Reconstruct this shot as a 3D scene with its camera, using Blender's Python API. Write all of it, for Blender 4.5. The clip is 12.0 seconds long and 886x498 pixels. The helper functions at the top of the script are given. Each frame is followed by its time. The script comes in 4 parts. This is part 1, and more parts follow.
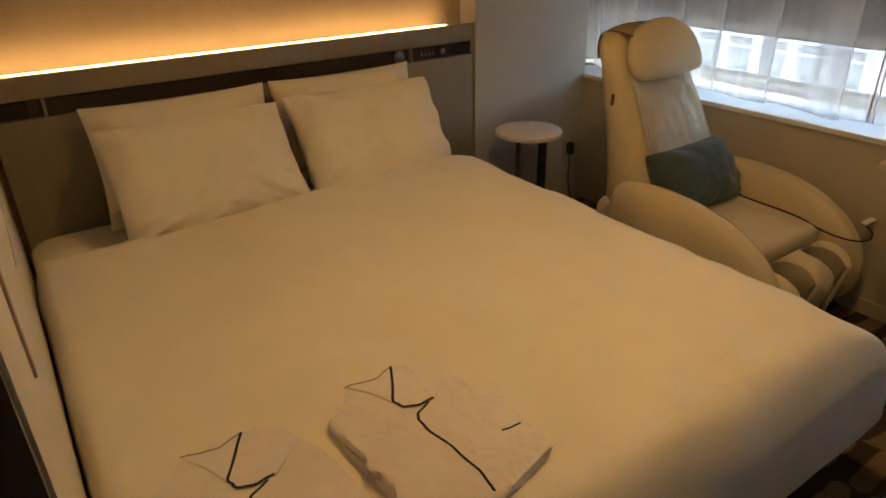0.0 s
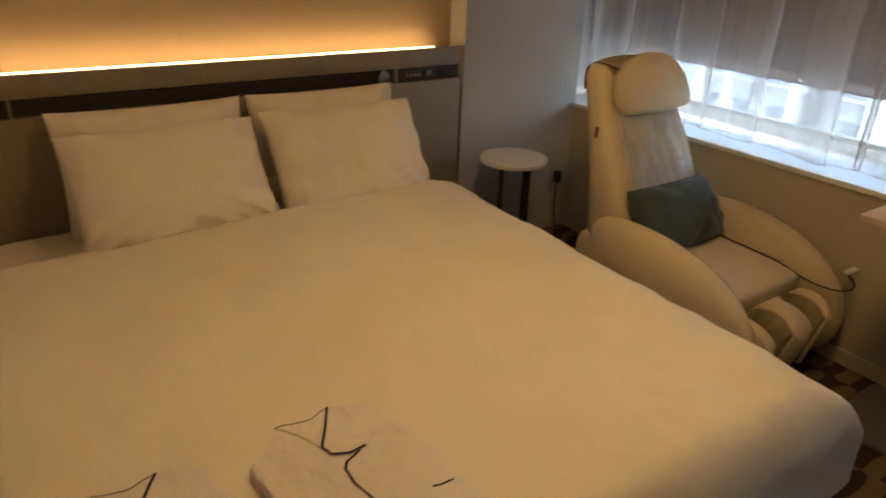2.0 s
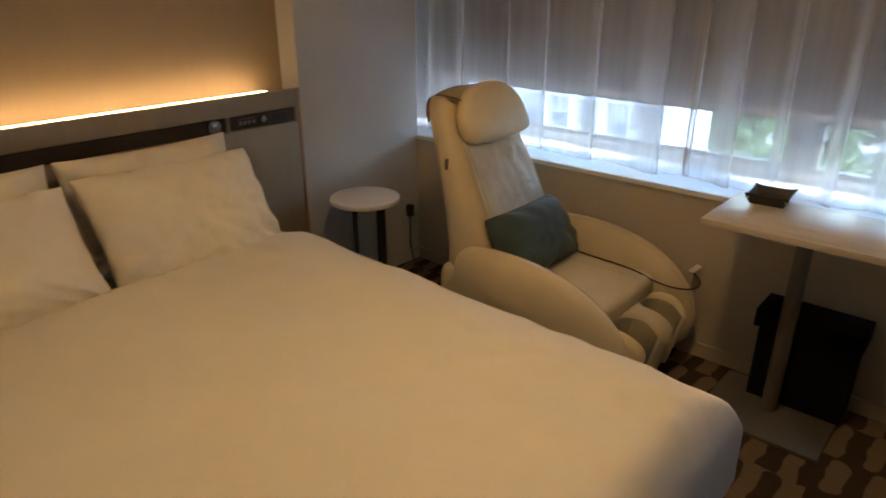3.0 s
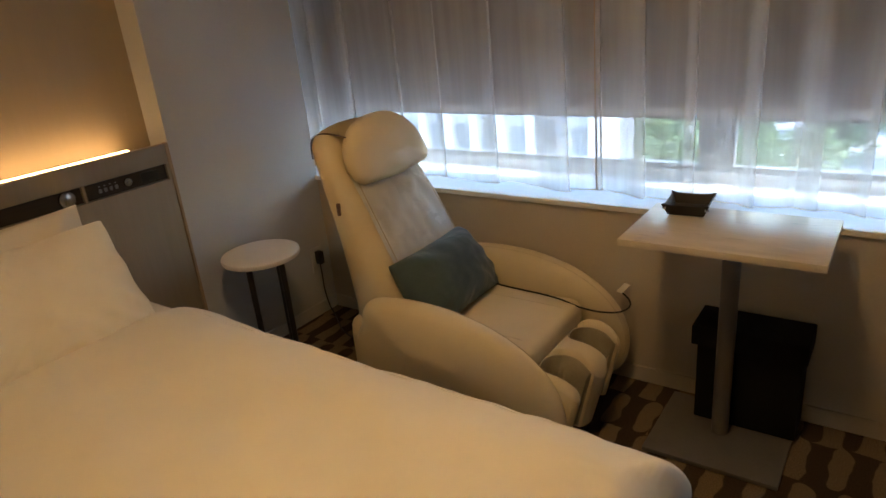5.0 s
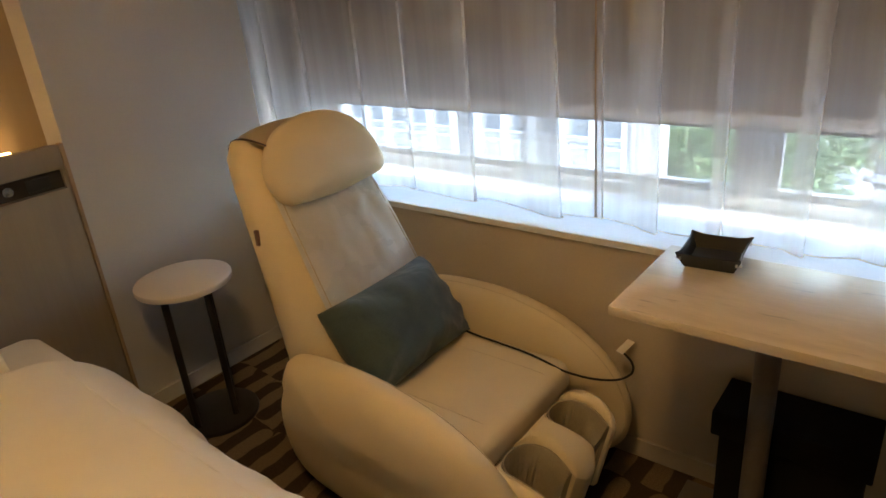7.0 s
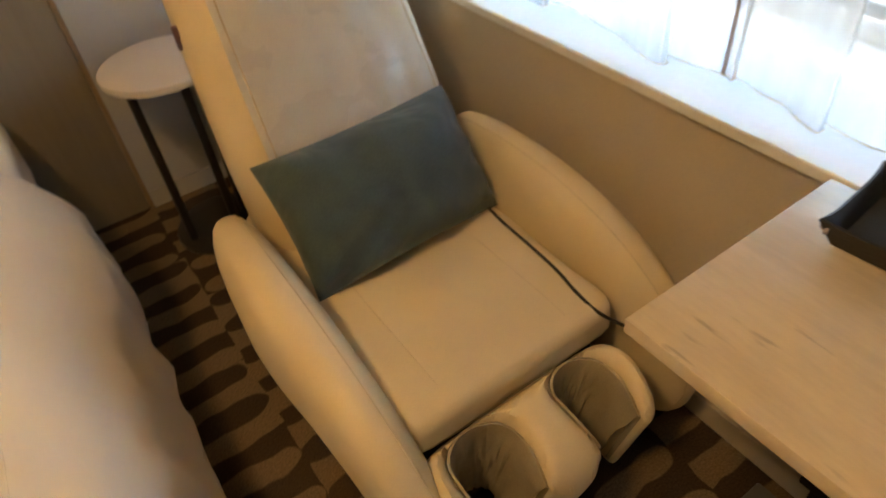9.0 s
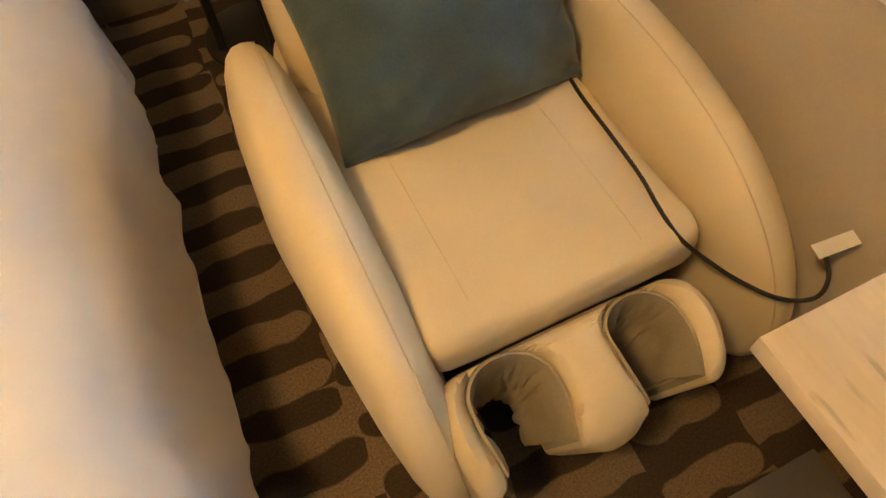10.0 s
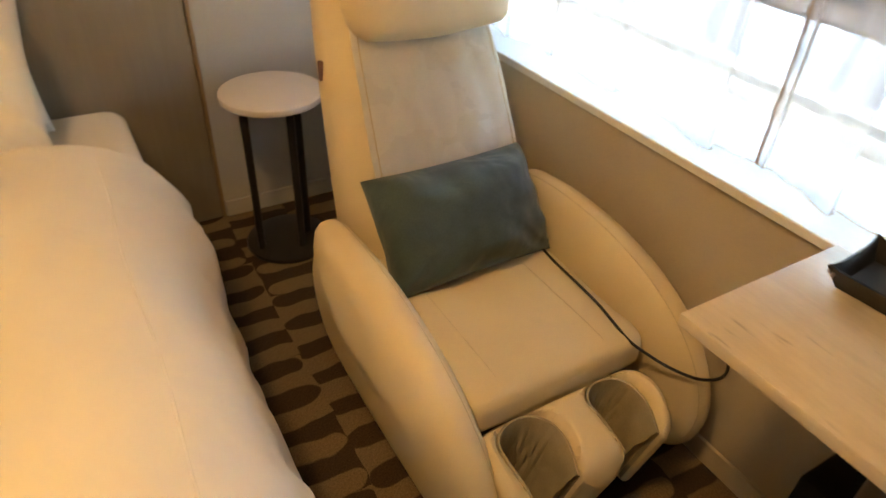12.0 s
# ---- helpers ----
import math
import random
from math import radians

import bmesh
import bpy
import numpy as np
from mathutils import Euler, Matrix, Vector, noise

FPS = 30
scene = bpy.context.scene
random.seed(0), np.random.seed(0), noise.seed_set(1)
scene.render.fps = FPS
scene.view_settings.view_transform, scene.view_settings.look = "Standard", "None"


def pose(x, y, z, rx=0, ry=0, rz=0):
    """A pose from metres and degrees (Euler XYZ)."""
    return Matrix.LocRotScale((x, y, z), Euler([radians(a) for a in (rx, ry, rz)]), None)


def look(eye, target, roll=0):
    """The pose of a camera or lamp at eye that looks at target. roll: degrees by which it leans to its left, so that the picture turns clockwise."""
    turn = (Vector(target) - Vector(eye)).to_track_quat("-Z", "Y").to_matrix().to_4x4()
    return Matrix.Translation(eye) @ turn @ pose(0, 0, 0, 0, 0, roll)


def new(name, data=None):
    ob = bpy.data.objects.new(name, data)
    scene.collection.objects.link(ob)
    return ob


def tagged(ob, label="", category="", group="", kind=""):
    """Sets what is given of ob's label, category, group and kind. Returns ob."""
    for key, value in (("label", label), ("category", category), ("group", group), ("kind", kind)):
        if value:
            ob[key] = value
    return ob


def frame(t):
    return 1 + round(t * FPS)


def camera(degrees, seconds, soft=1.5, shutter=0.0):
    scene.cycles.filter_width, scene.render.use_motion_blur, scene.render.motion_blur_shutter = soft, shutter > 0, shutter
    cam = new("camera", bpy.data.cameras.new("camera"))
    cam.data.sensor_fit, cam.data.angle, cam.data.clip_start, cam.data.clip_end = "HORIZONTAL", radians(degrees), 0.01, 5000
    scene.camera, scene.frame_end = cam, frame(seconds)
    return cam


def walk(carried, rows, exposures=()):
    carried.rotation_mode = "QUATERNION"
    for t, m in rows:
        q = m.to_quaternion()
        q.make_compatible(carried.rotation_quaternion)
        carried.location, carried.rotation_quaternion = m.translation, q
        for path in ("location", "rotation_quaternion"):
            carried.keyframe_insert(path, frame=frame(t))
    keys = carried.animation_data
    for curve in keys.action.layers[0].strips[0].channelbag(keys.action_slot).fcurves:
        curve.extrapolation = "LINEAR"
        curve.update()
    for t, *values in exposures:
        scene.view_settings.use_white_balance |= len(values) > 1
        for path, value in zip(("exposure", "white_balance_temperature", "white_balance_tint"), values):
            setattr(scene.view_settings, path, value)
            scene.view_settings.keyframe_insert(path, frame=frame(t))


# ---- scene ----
cam = camera(68.2, 12.0, shutter=0.4)

PATH = [
    (0, (0.298, -2.386, 1.376), (1.304, -0.909, 0.478), -1.1),
    (0.5, (0.323, -2.384, 1.365), (1.246, -0.894, 0.401), 0.4),
    (1, (0.334, -2.39, 1.369), (1.213, -0.89, 0.379), 1.5),
    (1.5, (0.359, -2.384, 1.373), (1.233, -0.875, 0.393), 1.6),
    (2, (0.415, -2.378, 1.388), (1.437, -0.887, 0.532), 2.1),
    (2.5, (0.452, -2.342, 1.386), (1.653, -0.965, 0.574), 0.9),
    (3, (0.462, -2.263, 1.391), (1.845, -1.037, 0.626), -0.0),
    (3.5, (0.47, -2.217, 1.387), (1.98, -1.128, 0.656), -1.3),
    (5.5, (0.9, -2.218, 1.37), (2.378, -1.075, 0.657), -6.7),
    (6, (1.037, -2.149, 1.358), (2.489, -0.973, 0.644), -6.6),
    (6.5, (1.184, -2.117, 1.349), (2.621, -0.931, 0.623), -5.9),
    (8.5, (1.809, -1.922, 1.268), (2.942, -0.739, 0.121), -2.3),
    (9, (2.025, -1.872, 1.221), (2.776, -0.615, -0.141), -6.4),
    (9.5, (2.092, -1.776, 1.163), (2.633, -0.64, -0.392), -4.1),
    (10, (2.126, -1.684, 1.121), (2.544, -0.703, -0.571), -3.2),
    (10.5, (2.102, -1.719, 1.147), (2.535, -0.703, -0.52), 0.2),
    (11, (2.056, -1.893, 1.217), (2.58, -0.541, -0.161), 1.1),
    (11.5, (1.953, -1.976, 1.283), (2.533, -0.56, -0.005), 1.8),
    (12, (1.763, -1.995, 1.285), (2.619, -0.628, 0.102), 3.1),
]
EXPOSURES = [(0, 2.99, 6620, 10), (1, 2.97, 6640, 10), (1.5, 3.05, 6600, 10), (2.5, 3.04, 5800, 10), (3.5, 3.06, 5620, 10), (5.5, 3.19, 5960, 10), (6.5, 3.30, 6200, 10), (8.5, 3.53, 6300, 10), (9.5, 4.23, 6350, 10), (10.2, 4.52, 6180, 10), (10.7, 4.60, 6300, 10), (11.5, 4.32, 6600, 10), (12, 4.07, 6560, 10)]
walk(cam, [(t, look(eye, target, roll)) for t, eye, target, roll in PATH], EXPOSURES)

from mathutils.bvhtree import BVHTree

# ---- light ----
world = bpy.data.worlds.new("sky")
scene.world = world
world.use_nodes = True
wn = world.node_tree.nodes
sky = wn.new("ShaderNodeTexSky")
sky.sky_type = "NISHITA"
sky.sun_disc = False
sky.sun_elevation = radians(48)
sky.sun_rotation = radians(200)
sky.air_density, sky.dust_density = 1.2, 0.6
world.node_tree.links.new(sky.outputs[0], wn["Background"].inputs[0])
wn["Background"].inputs[1].default_value = 0.15
sun_data = bpy.data.lights.new("sun", "SUN")
sun_data.energy, sun_data.angle, sun_data.color = 1.5, radians(14), (1, 0.96, 0.9)
sun = new("sun", sun_data)
sun.matrix_world = look((0, 0, 30), (-6, 22, 0))
LED_STRENGTH, LAMP_STRENGTH = 3.2, 7.2
WARM = (1.0, 0.56, 0.20, 1)

# ---- materials ----


def mat(name, base, rough=0.6, vary=0.12, scale=6.0, fine=90.0, bump=0.15, dist=0.002, metal=0.0, sheen=0.0, stretch=(1, 1, 1), coat=0.0, spec=0.5, wrinkle=0.0, wrinkle_scale=12.0):
    """A surface of one colour with broad blotches, fine grain and relief."""
    m = bpy.data.materials.new(name)
    m.use_nodes = True
    n, l = m.node_tree.nodes, m.node_tree.links
    b = n["Principled BSDF"]
    co = n.new("ShaderNodeTexCoord")
    mp = n.new("ShaderNodeMapping")
    mp.inputs["Scale"].default_value = stretch
    l.new(co.outputs["Object"], mp.inputs[0])
    big, small = n.new("ShaderNodeTexNoise"), n.new("ShaderNodeTexNoise")
    big.inputs["Scale"].default_value, big.inputs["Detail"].default_value = scale, 4
    small.inputs["Scale"].default_value, small.inputs["Detail"].default_value = fine, 3
    l.new(mp.outputs[0], big.inputs[0])
    l.new(mp.outputs[0], small.inputs[0])
    add = n.new("ShaderNodeMath")
    add.operation = "MULTIPLY_ADD"
    add.inputs[1].default_value = 0.6
    l.new(small.outputs[0], add.inputs[0])
    l.new(big.outputs[0], add.inputs[2])
    ramp = n.new("ShaderNodeValToRGB")
    lo, hi = ramp.color_ramp.elements
    lo.position, hi.position = 0.5, 1.1
    lo.color = (*[c * (1 - vary) for c in base], 1)
    hi.color = (*[min(1, c * (1 + vary)) for c in base], 1)
    l.new(add.outputs[0], ramp.inputs[0])
    l.new(ramp.outputs[0], b.inputs["Base Color"])
    rr = n.new("ShaderNodeMapRange")
    rr.inputs[3].default_value, rr.inputs[4].default_value = max(0.02, rough - 0.08), min(1, rough + 0.08)
    l.new(big.outputs[0], rr.inputs[0])
    l.new(rr.outputs[0], b.inputs["Roughness"])
    b.inputs["Metallic"].default_value = metal
    b.inputs["Sheen Weight"].default_value = sheen
    b.inputs["Coat Weight"].default_value = coat
    b.inputs["Specular IOR Level"].default_value = spec
    if bump:
        bp = n.new("ShaderNodeBump")
        bp.inputs["Strength"].default_value, bp.inputs["Distance"].default_value = bump, dist
        l.new(small.outputs[0], bp.inputs["Height"])
        l.new(bp.outputs[0], b.inputs["Normal"])
        if wrinkle:
            wr, wp = n.new("ShaderNodeTexNoise"), n.new("ShaderNodeBump")
            wr.inputs["Scale"].default_value, wr.inputs["Detail"].default_value, wr.inputs["Distortion"].default_value = wrinkle_scale, 2, 0.4
            wp.inputs["Strength"].default_value, wp.inputs["Distance"].default_value = wrinkle, 0.02
            l.new(co.outputs["Object"], wr.inputs[0])
            l.new(wr.outputs[0], wp.inputs["Height"])
            l.new(wp.outputs[0], bp.inputs["Normal"])
    return m


def glow(name, color, strength):
    m = bpy.data.materials.new(name)
    m.use_nodes = True
    b = m.node_tree.nodes["Principled BSDF"]
    b.inputs["Base Color"].default_value = (0.9, 0.85, 0.75, 1)
    b.inputs["Emission Color"].default_value = color
    b.inputs["Emission Strength"].default_value = strength
    return m


def carpet_mat():
    """Dark brown loop carpet with tan rounded bars, some of them joined like combs."""
    m = mat("carpet", (0.1, 0.07, 0.045), 0.95, 0.25, 5, 420, 0.8, 0.004, spec=0.1)
    n, l = m.node_tree.nodes, m.node_tree.links

    def math_node(op, a, b=None, c=None):
        k = n.new("ShaderNodeMath")
        k.operation = op
        for i, v in enumerate((a, b, c)):
            if v is None:
                continue
            if isinstance(v, (int, float)):
                k.inputs[i].default_value = v
            else:
                l.new(v, k.inputs[i])
        return k.outputs[0]

    co, sep = n.new("ShaderNodeTexCoord"), n.new("ShaderNodeSeparateXYZ")
    l.new(co.outputs["Object"], sep.inputs[0])
    warp = n.new("ShaderNodeTexNoise")
    warp.inputs["Scale"].default_value, warp.inputs["Detail"].default_value = 11, 1
    l.new(co.outputs["Object"], warp.inputs[0])
    wobble = math_node("MULTIPLY", math_node("SUBTRACT", warp.outputs[0], 0.5), 0.035)
    u = math_node("ADD", math_node("DIVIDE", math_node("ADD", sep.outputs[0], wobble), 0.20), 0.45)
    col = math_node("FLOOR", u)
    across = math_node("ABSOLUTE", math_node("SUBTRACT", math_node("MULTIPLY", math_node("FRACT", u), 2.0), 1.0))
    rnd = n.new("ShaderNodeTexWhiteNoise")
    rnd.noise_dimensions = "1D"
    l.new(col, rnd.inputs["W"])
    v = math_node("ADD", math_node("DIVIDE", math_node("ADD", sep.outputs[1], wobble), 0.112), rnd.outputs["Value"])
    wave = math_node("SINE", math_node("MULTIPLY", v, 2 * math.pi))
    cell = n.new("ShaderNodeTexWhiteNoise")
    cell.noise_dimensions = "2D"
    both = n.new("ShaderNodeCombineXYZ")
    l.new(col, both.inputs[0])
    l.new(math_node("FLOOR", math_node("MULTIPLY", v, 0.5)), both.inputs[1])
    l.new(both.outputs[0], cell.inputs["Vector"])
    join = math_node("SUBTRACT", math_node("MULTIPLY", cell.outputs["Value"], 3.4), 1.9)
    edge = math_node("POWER", across, 7)
    field = math_node("ADD", math_node("MULTIPLY_ADD", edge, join, wave), math_node("MULTIPLY", wobble, 6))
    mask = n.new("ShaderNodeMapRange")
    mask.inputs[1].default_value, mask.inputs[2].default_value = -0.12, 0.12
    l.new(field, mask.inputs[0])
    fine = n.new("ShaderNodeTexNoise")
    fine.inputs["Scale"].default_value, fine.inputs["Detail"].default_value = 240, 4
    l.new(co.outputs["Object"], fine.inputs[0])
    tone = n.new("ShaderNodeMix")
    tone.data_type = "RGBA"
    tone.inputs[6].default_value, tone.inputs[7].default_value = (0.055, 0.038, 0.026, 1), (0.19, 0.135, 0.082, 1)
    l.new(mask.outputs[0], tone.inputs[0])
    mul = n.new("ShaderNodeMix")
    mul.data_type, mul.blend_type = "RGBA", "OVERLAY"
    mul.inputs[0].default_value = 0.75
    l.new(tone.outputs[2], mul.inputs[6])
    l.new(fine.outputs[0], mul.inputs[7])
    l.new(mul.outputs[2], n["Principled BSDF"].inputs["Base Color"])
    return m


def wood_mat(name, light, dark, axis_scale, rough=0.45, fine=1.0, coat=0.0, flecks=0.0):
    """Grained timber laminate; axis_scale stretches the grain along one axis."""
    m = mat(name, light, rough, 0.1, 6, 60, 0.06, 0.001, coat=coat)
    n, l = m.node_tree.nodes, m.node_tree.links
    b = n["Principled BSDF"]
    co, mp = n.new("ShaderNodeTexCoord"), n.new("ShaderNodeMapping")
    mp.inputs["Scale"].default_value = axis_scale
    l.new(co.outputs["Object"], mp.inputs[0])
    a, w = n.new("ShaderNodeTexNoise"), n.new("ShaderNodeTexNoise")
    a.inputs["Scale"].default_value, a.inputs["Detail"].default_value, a.inputs["Distortion"].default_value = 3.0 * fine, 7, 0.7
    w.inputs["Scale"].default_value, w.inputs["Detail"].default_value = 26 * fine, 4
    l.new(mp.outputs[0], a.inputs[0])
    l.new(mp.outputs[0], w.inputs[0])
    s = n.new("ShaderNodeMath")
    s.operation = "MULTIPLY_ADD"
    s.inputs[1].default_value = 0.45
    l.new(w.outputs[0], s.inputs[0])
    l.new(a.outputs[0], s.inputs[2])
    r = n.new("ShaderNodeValToRGB")
    r.color_ramp.elements[0].position, r.color_ramp.elements[1].position = 0.5, 0.95
    r.color_ramp.elements[0].color, r.color_ramp.elements[1].color = (*dark, 1), (*light, 1)
    l.new(s.outputs[0], r.inputs[0])
    l.new(r.outputs[0], b.inputs["Base Color"])
    if flecks:
        f, g = n.new("ShaderNodeTexNoise"), n.new("ShaderNodeMapRange")
        f.inputs["Scale"].default_value, f.inputs["Detail"].default_value = 7.0, 3
        l.new(mp.outputs[0], f.inputs[0])
        g.inputs[1].default_value, g.inputs[2].default_value, g.inputs[3].default_value, g.inputs[4].default_value = 0.66, 0.74, 0.0, flecks
        l.new(f.outputs[0], g.inputs[0])
        x = n.new("ShaderNodeMix")
        x.data_type = "RGBA"
        x.inputs[7].default_value = (*[c * 0.45 for c in dark], 1)
        l.new(g.outputs[0], x.inputs[0])
        l.new(r.outputs[0], x.inputs[6])
        l.new(x.outputs[2], b.inputs["Base Color"])
    return m


def sheer_mat():
    """Thin white voile: part open weave, part thread that scatters light."""
    m = bpy.data.materials.new("voile")
    m.use_nodes = True
    n, l = m.node_tree.nodes, m.node_tree.links
    n.remove(n["Principled BSDF"])
    clear, thread, back = n.new("ShaderNodeBsdfTransparent"), n.new("ShaderNodeBsdfDiffuse"), n.new("ShaderNodeBsdfTranslucent")
    thread.inputs[0].default_value = (0.76, 0.76, 0.76, 1)
    back.inputs[0].default_value = (0.87, 0.88, 0.89, 1)
    co, wv = n.new("ShaderNodeTexCoord"), n.new("ShaderNodeTexNoise")
    mp = n.new("ShaderNodeMapping")
    mp.inputs["Scale"].default_value = (1, 1, 0.06)
    l.new(co.outputs["Object"], mp.inputs[0])
    l.new(mp.outputs[0], wv.inputs[0])
    wv.inputs["Scale"].default_value, wv.inputs["Detail"].default_value = 24, 3
    mr = n.new("ShaderNodeMapRange")
    mr.inputs[1].default_value, mr.inputs[2].default_value = 0.3, 0.7
    mr.inputs[3].default_value, mr.inputs[4].default_value = 0.36, 0.44
    l.new(wv.outputs[0], mr.inputs[0])
    a, c = n.new("ShaderNodeMixShader"), n.new("ShaderNodeMixShader")
    a.inputs[0].default_value = 0.66
    l.new(thread.outputs[0], a.inputs[1])
    l.new(back.outputs[0], a.inputs[2])
    l.new(mr.outputs[0], c.inputs[0])
    l.new(clear.outputs[0], c.inputs[1])
    l.new(a.outputs[0], c.inputs[2])
    l.new(c.outputs[0], n["Material Output"].inputs[0])
    return m


def blind_mat():
    m = mat("blind_cloth", (0.225, 0.198, 0.173), 0.9, 0.06, 3, 300, 0.1)
    return m


def glass_mat():
    m = bpy.data.materials.new("window_glass")
    m.use_nodes = True
    b = m.node_tree.nodes["Principled BSDF"]
    b.inputs["Base Color"].default_value = (0.95, 0.98, 0.98, 1)
    b.inputs["Transmission Weight"].default_value, b.inputs["Roughness"].default_value, b.inputs["IOR"].default_value = 1, 0.0, 1.1
    return m


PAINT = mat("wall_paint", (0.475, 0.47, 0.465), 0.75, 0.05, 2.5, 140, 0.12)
CEIL = mat("ceiling_paint", (0.78, 0.76, 0.73), 0.85, 0.04, 2, 120, 0.08)
PANEL = mat("cream_panel", (0.70, 0.66, 0.58), 0.55, 0.05, 3, 160, 0.05)
PARAPET = mat("beige_wallpaper", (0.54, 0.475, 0.38), 0.8, 0.06, 3, 220, 0.25)
SILL = mat("sill_white", (0.83, 0.83, 0.81), 0.45, 0.04, 4, 100, 0.04)
BACKWALL = wood_mat("taupe_wallpanel", (0.325, 0.258, 0.176), (0.308, 0.244, 0.165), (6, 6, 0.6), 0.6)
HEADBOARD = wood_mat("headboard_laminate", (0.285, 0.242, 0.185), (0.255, 0.214, 0.162), (14, 14, 0.7), 0.5)
TRIMWOOD = wood_mat("trim_wood", (0.36, 0.26, 0.16), (0.25, 0.17, 0.10), (10, 10, 0.8), 0.5)
DARKWOOD = wood_mat("dark_strip", (0.035, 0.024, 0.018), (0.02, 0.014, 0.011), (0.6, 12, 12), 0.4)
DARKEND = mat("dark_brown_panel", (0.095, 0.066, 0.052), 0.5, 0.15, 4, 120, 0.05)
CARPET = carpet_mat()
SHEET = mat("white_cotton", (0.81, 0.757, 0.655), 0.9, 0.03, 5, 700, 0.12, 0.0008, sheen=0.2, spec=0.2, wrinkle=0.24, wrinkle_scale=8)
PILLOW = mat("white_pillowcase", (0.81, 0.757, 0.655), 0.9, 0.03, 5, 700, 0.12, 0.0008, sheen=0.2, spec=0.2, wrinkle=0.55, wrinkle_scale=9)
PYJAMA = mat("pyjama_cotton", (0.77, 0.715, 0.70), 0.95, 0.05, 12, 600, 0.35, 0.001, sheen=0.3, spec=0.1, wrinkle=0.55, wrinkle_scale=17)
PIPING = mat("navy_piping", (0.012, 0.013, 0.025), 0.8, 0.2, 20, 400, 0.2)
LEATHER = mat("cream_leather", (0.69, 0.585, 0.38), 0.42, 0.05, 5, 380, 0.22, 0.0008, wrinkle=0.10, wrinkle_scale=8)
COVER = mat("pale_vinyl_cover", (0.82, 0.80, 0.75), 0.27, 0.05, 5, 300, 0.12, 0.0008, wrinkle=0.22, wrinkle_scale=9)
STITCH = mat("tan_stitching", (0.585, 0.49, 0.315), 0.7, 0.1, 20, 200, 0)
LINER = mat("olive_grey_lining", (0.36, 0.312, 0.216), 0.75, 0.15, 14, 300, 0.3)
BLACK = mat("black_plastic", (0.012, 0.011, 0.011), 0.5, 0.2, 10, 200, 0.05)
BOXBLACK = mat("black_box", (0.005, 0.0045, 0.0045), 0.8, 0.3, 8, 160, 0.2, spec=0.2)
TEAL = mat("teal_suede", (0.046, 0.075, 0.084), 0.8, 0.22, 9, 300, 0.3, 0.0015, sheen=0.2, wrinkle=0.6, wrinkle_scale=11)
TABLEWOOD = wood_mat("pale_oak_top", (0.66, 0.58, 0.455), (0.55, 0.475, 0.36), (9, 1.6, 9), 0.33, flecks=0.5)
STOOLTOP = mat("stool_white", (0.74, 0.69, 0.64), 0.4, 0.04, 6, 120, 0.03)
STEEL = mat("grey_steel", (0.19, 0.175, 0.165), 0.4, 0.08, 8, 150, 0.03, metal=0.5)
DARKSTEEL = mat("dark_steel", (0.045, 0.038, 0.035), 0.4, 0.15, 8, 150, 0.03, metal=0.6)
TRAYBLACK = mat("black_leather", (0.013, 0.013, 0.016), 0.42, 0.2, 10, 260, 0.25)
HEM = mat("tan_hem", (0.36, 0.27, 0.20), 0.8, 0.1, 10, 200, 0.1)
GLOSSY = mat("glossy_steel", (0.35, 0.35, 0.36), 0.22, 0.05, 10, 100, 0, metal=1.0)
SNAP = mat("nickel_snap", (0.6, 0.58, 0.55), 0.3, 0.05, 10, 100, 0, metal=1.0)
FRAME = mat("window_aluminium", (0.30, 0.29, 0.28), 0.45, 0.06, 8, 120, 0.02, metal=0.3)
BARWHITE = mat("white_bar", (0.85, 0.85, 0.84), 0.5, 0.04, 10, 120, 0.02)
TAG = mat("white_tag", (0.75, 0.72, 0.66), 0.7, 0.06, 20, 200, 0.1)
SWITCH = mat("silver_switch", (0.26, 0.25, 0.24), 0.35, 0.06, 20, 200, 0.02, metal=0.6)
RED = mat("dark_label", (0.16, 0.09, 0.08), 0.5, 0.1, 20, 200, 0)
SLOT = mat("taupe_slot", (0.36, 0.30, 0.25), 0.5, 0.08, 8, 150, 0.05)
VOILE, BLIND, GLASS = sheer_mat(), blind_mat(), glass_mat()
LED = glow("led_tape", WARM, LED_STRENGTH)
LAMP = glow("lamp_diffuser", (1.0, 0.58, 0.20, 1), LAMP_STRENGTH)
ASPHALT = mat("pale_paving", (0.36, 0.36, 0.35), 0.9, 0.25, 0.05, 2, 0)
FLATS = mat("grey_render", (0.40, 0.41, 0.42), 0.85, 0.12, 0.2, 3, 0)
PIER = mat("pale_render", (0.52, 0.53, 0.54), 0.8, 0.08, 0.3, 3, 0)
CONCRETE = mat("concrete", (0.36, 0.37, 0.37), 0.85, 0.1, 0.2, 3, 0)
DARKGLASS = mat("far_glass", (0.20, 0.22, 0.235), 0.2, 0.2, 0.3, 4, 0)
LEAF = mat("foliage", (0.12, 0.17, 0.07), 0.8, 0.3, 0.4, 5, 0)
BARK = mat("bark", (0.10, 0.07, 0.05), 0.9, 0.2, 3, 30, 0.2)
CARWHITE = mat("car_paint", (0.75, 0.76, 0.78), 0.25, 0.04, 2, 20, 0)

# ---- mesh helpers ----
ORIGIN = {}


def thing(name, at, label, category, group=""):
    """An empty at a thing's base, the parent of its parts."""
    ob = tagged(new(name), label, category, group)
    ob.empty_display_size = 0.05
    ob.location = at
    ORIGIN[ob] = Vector(at)
    return ob


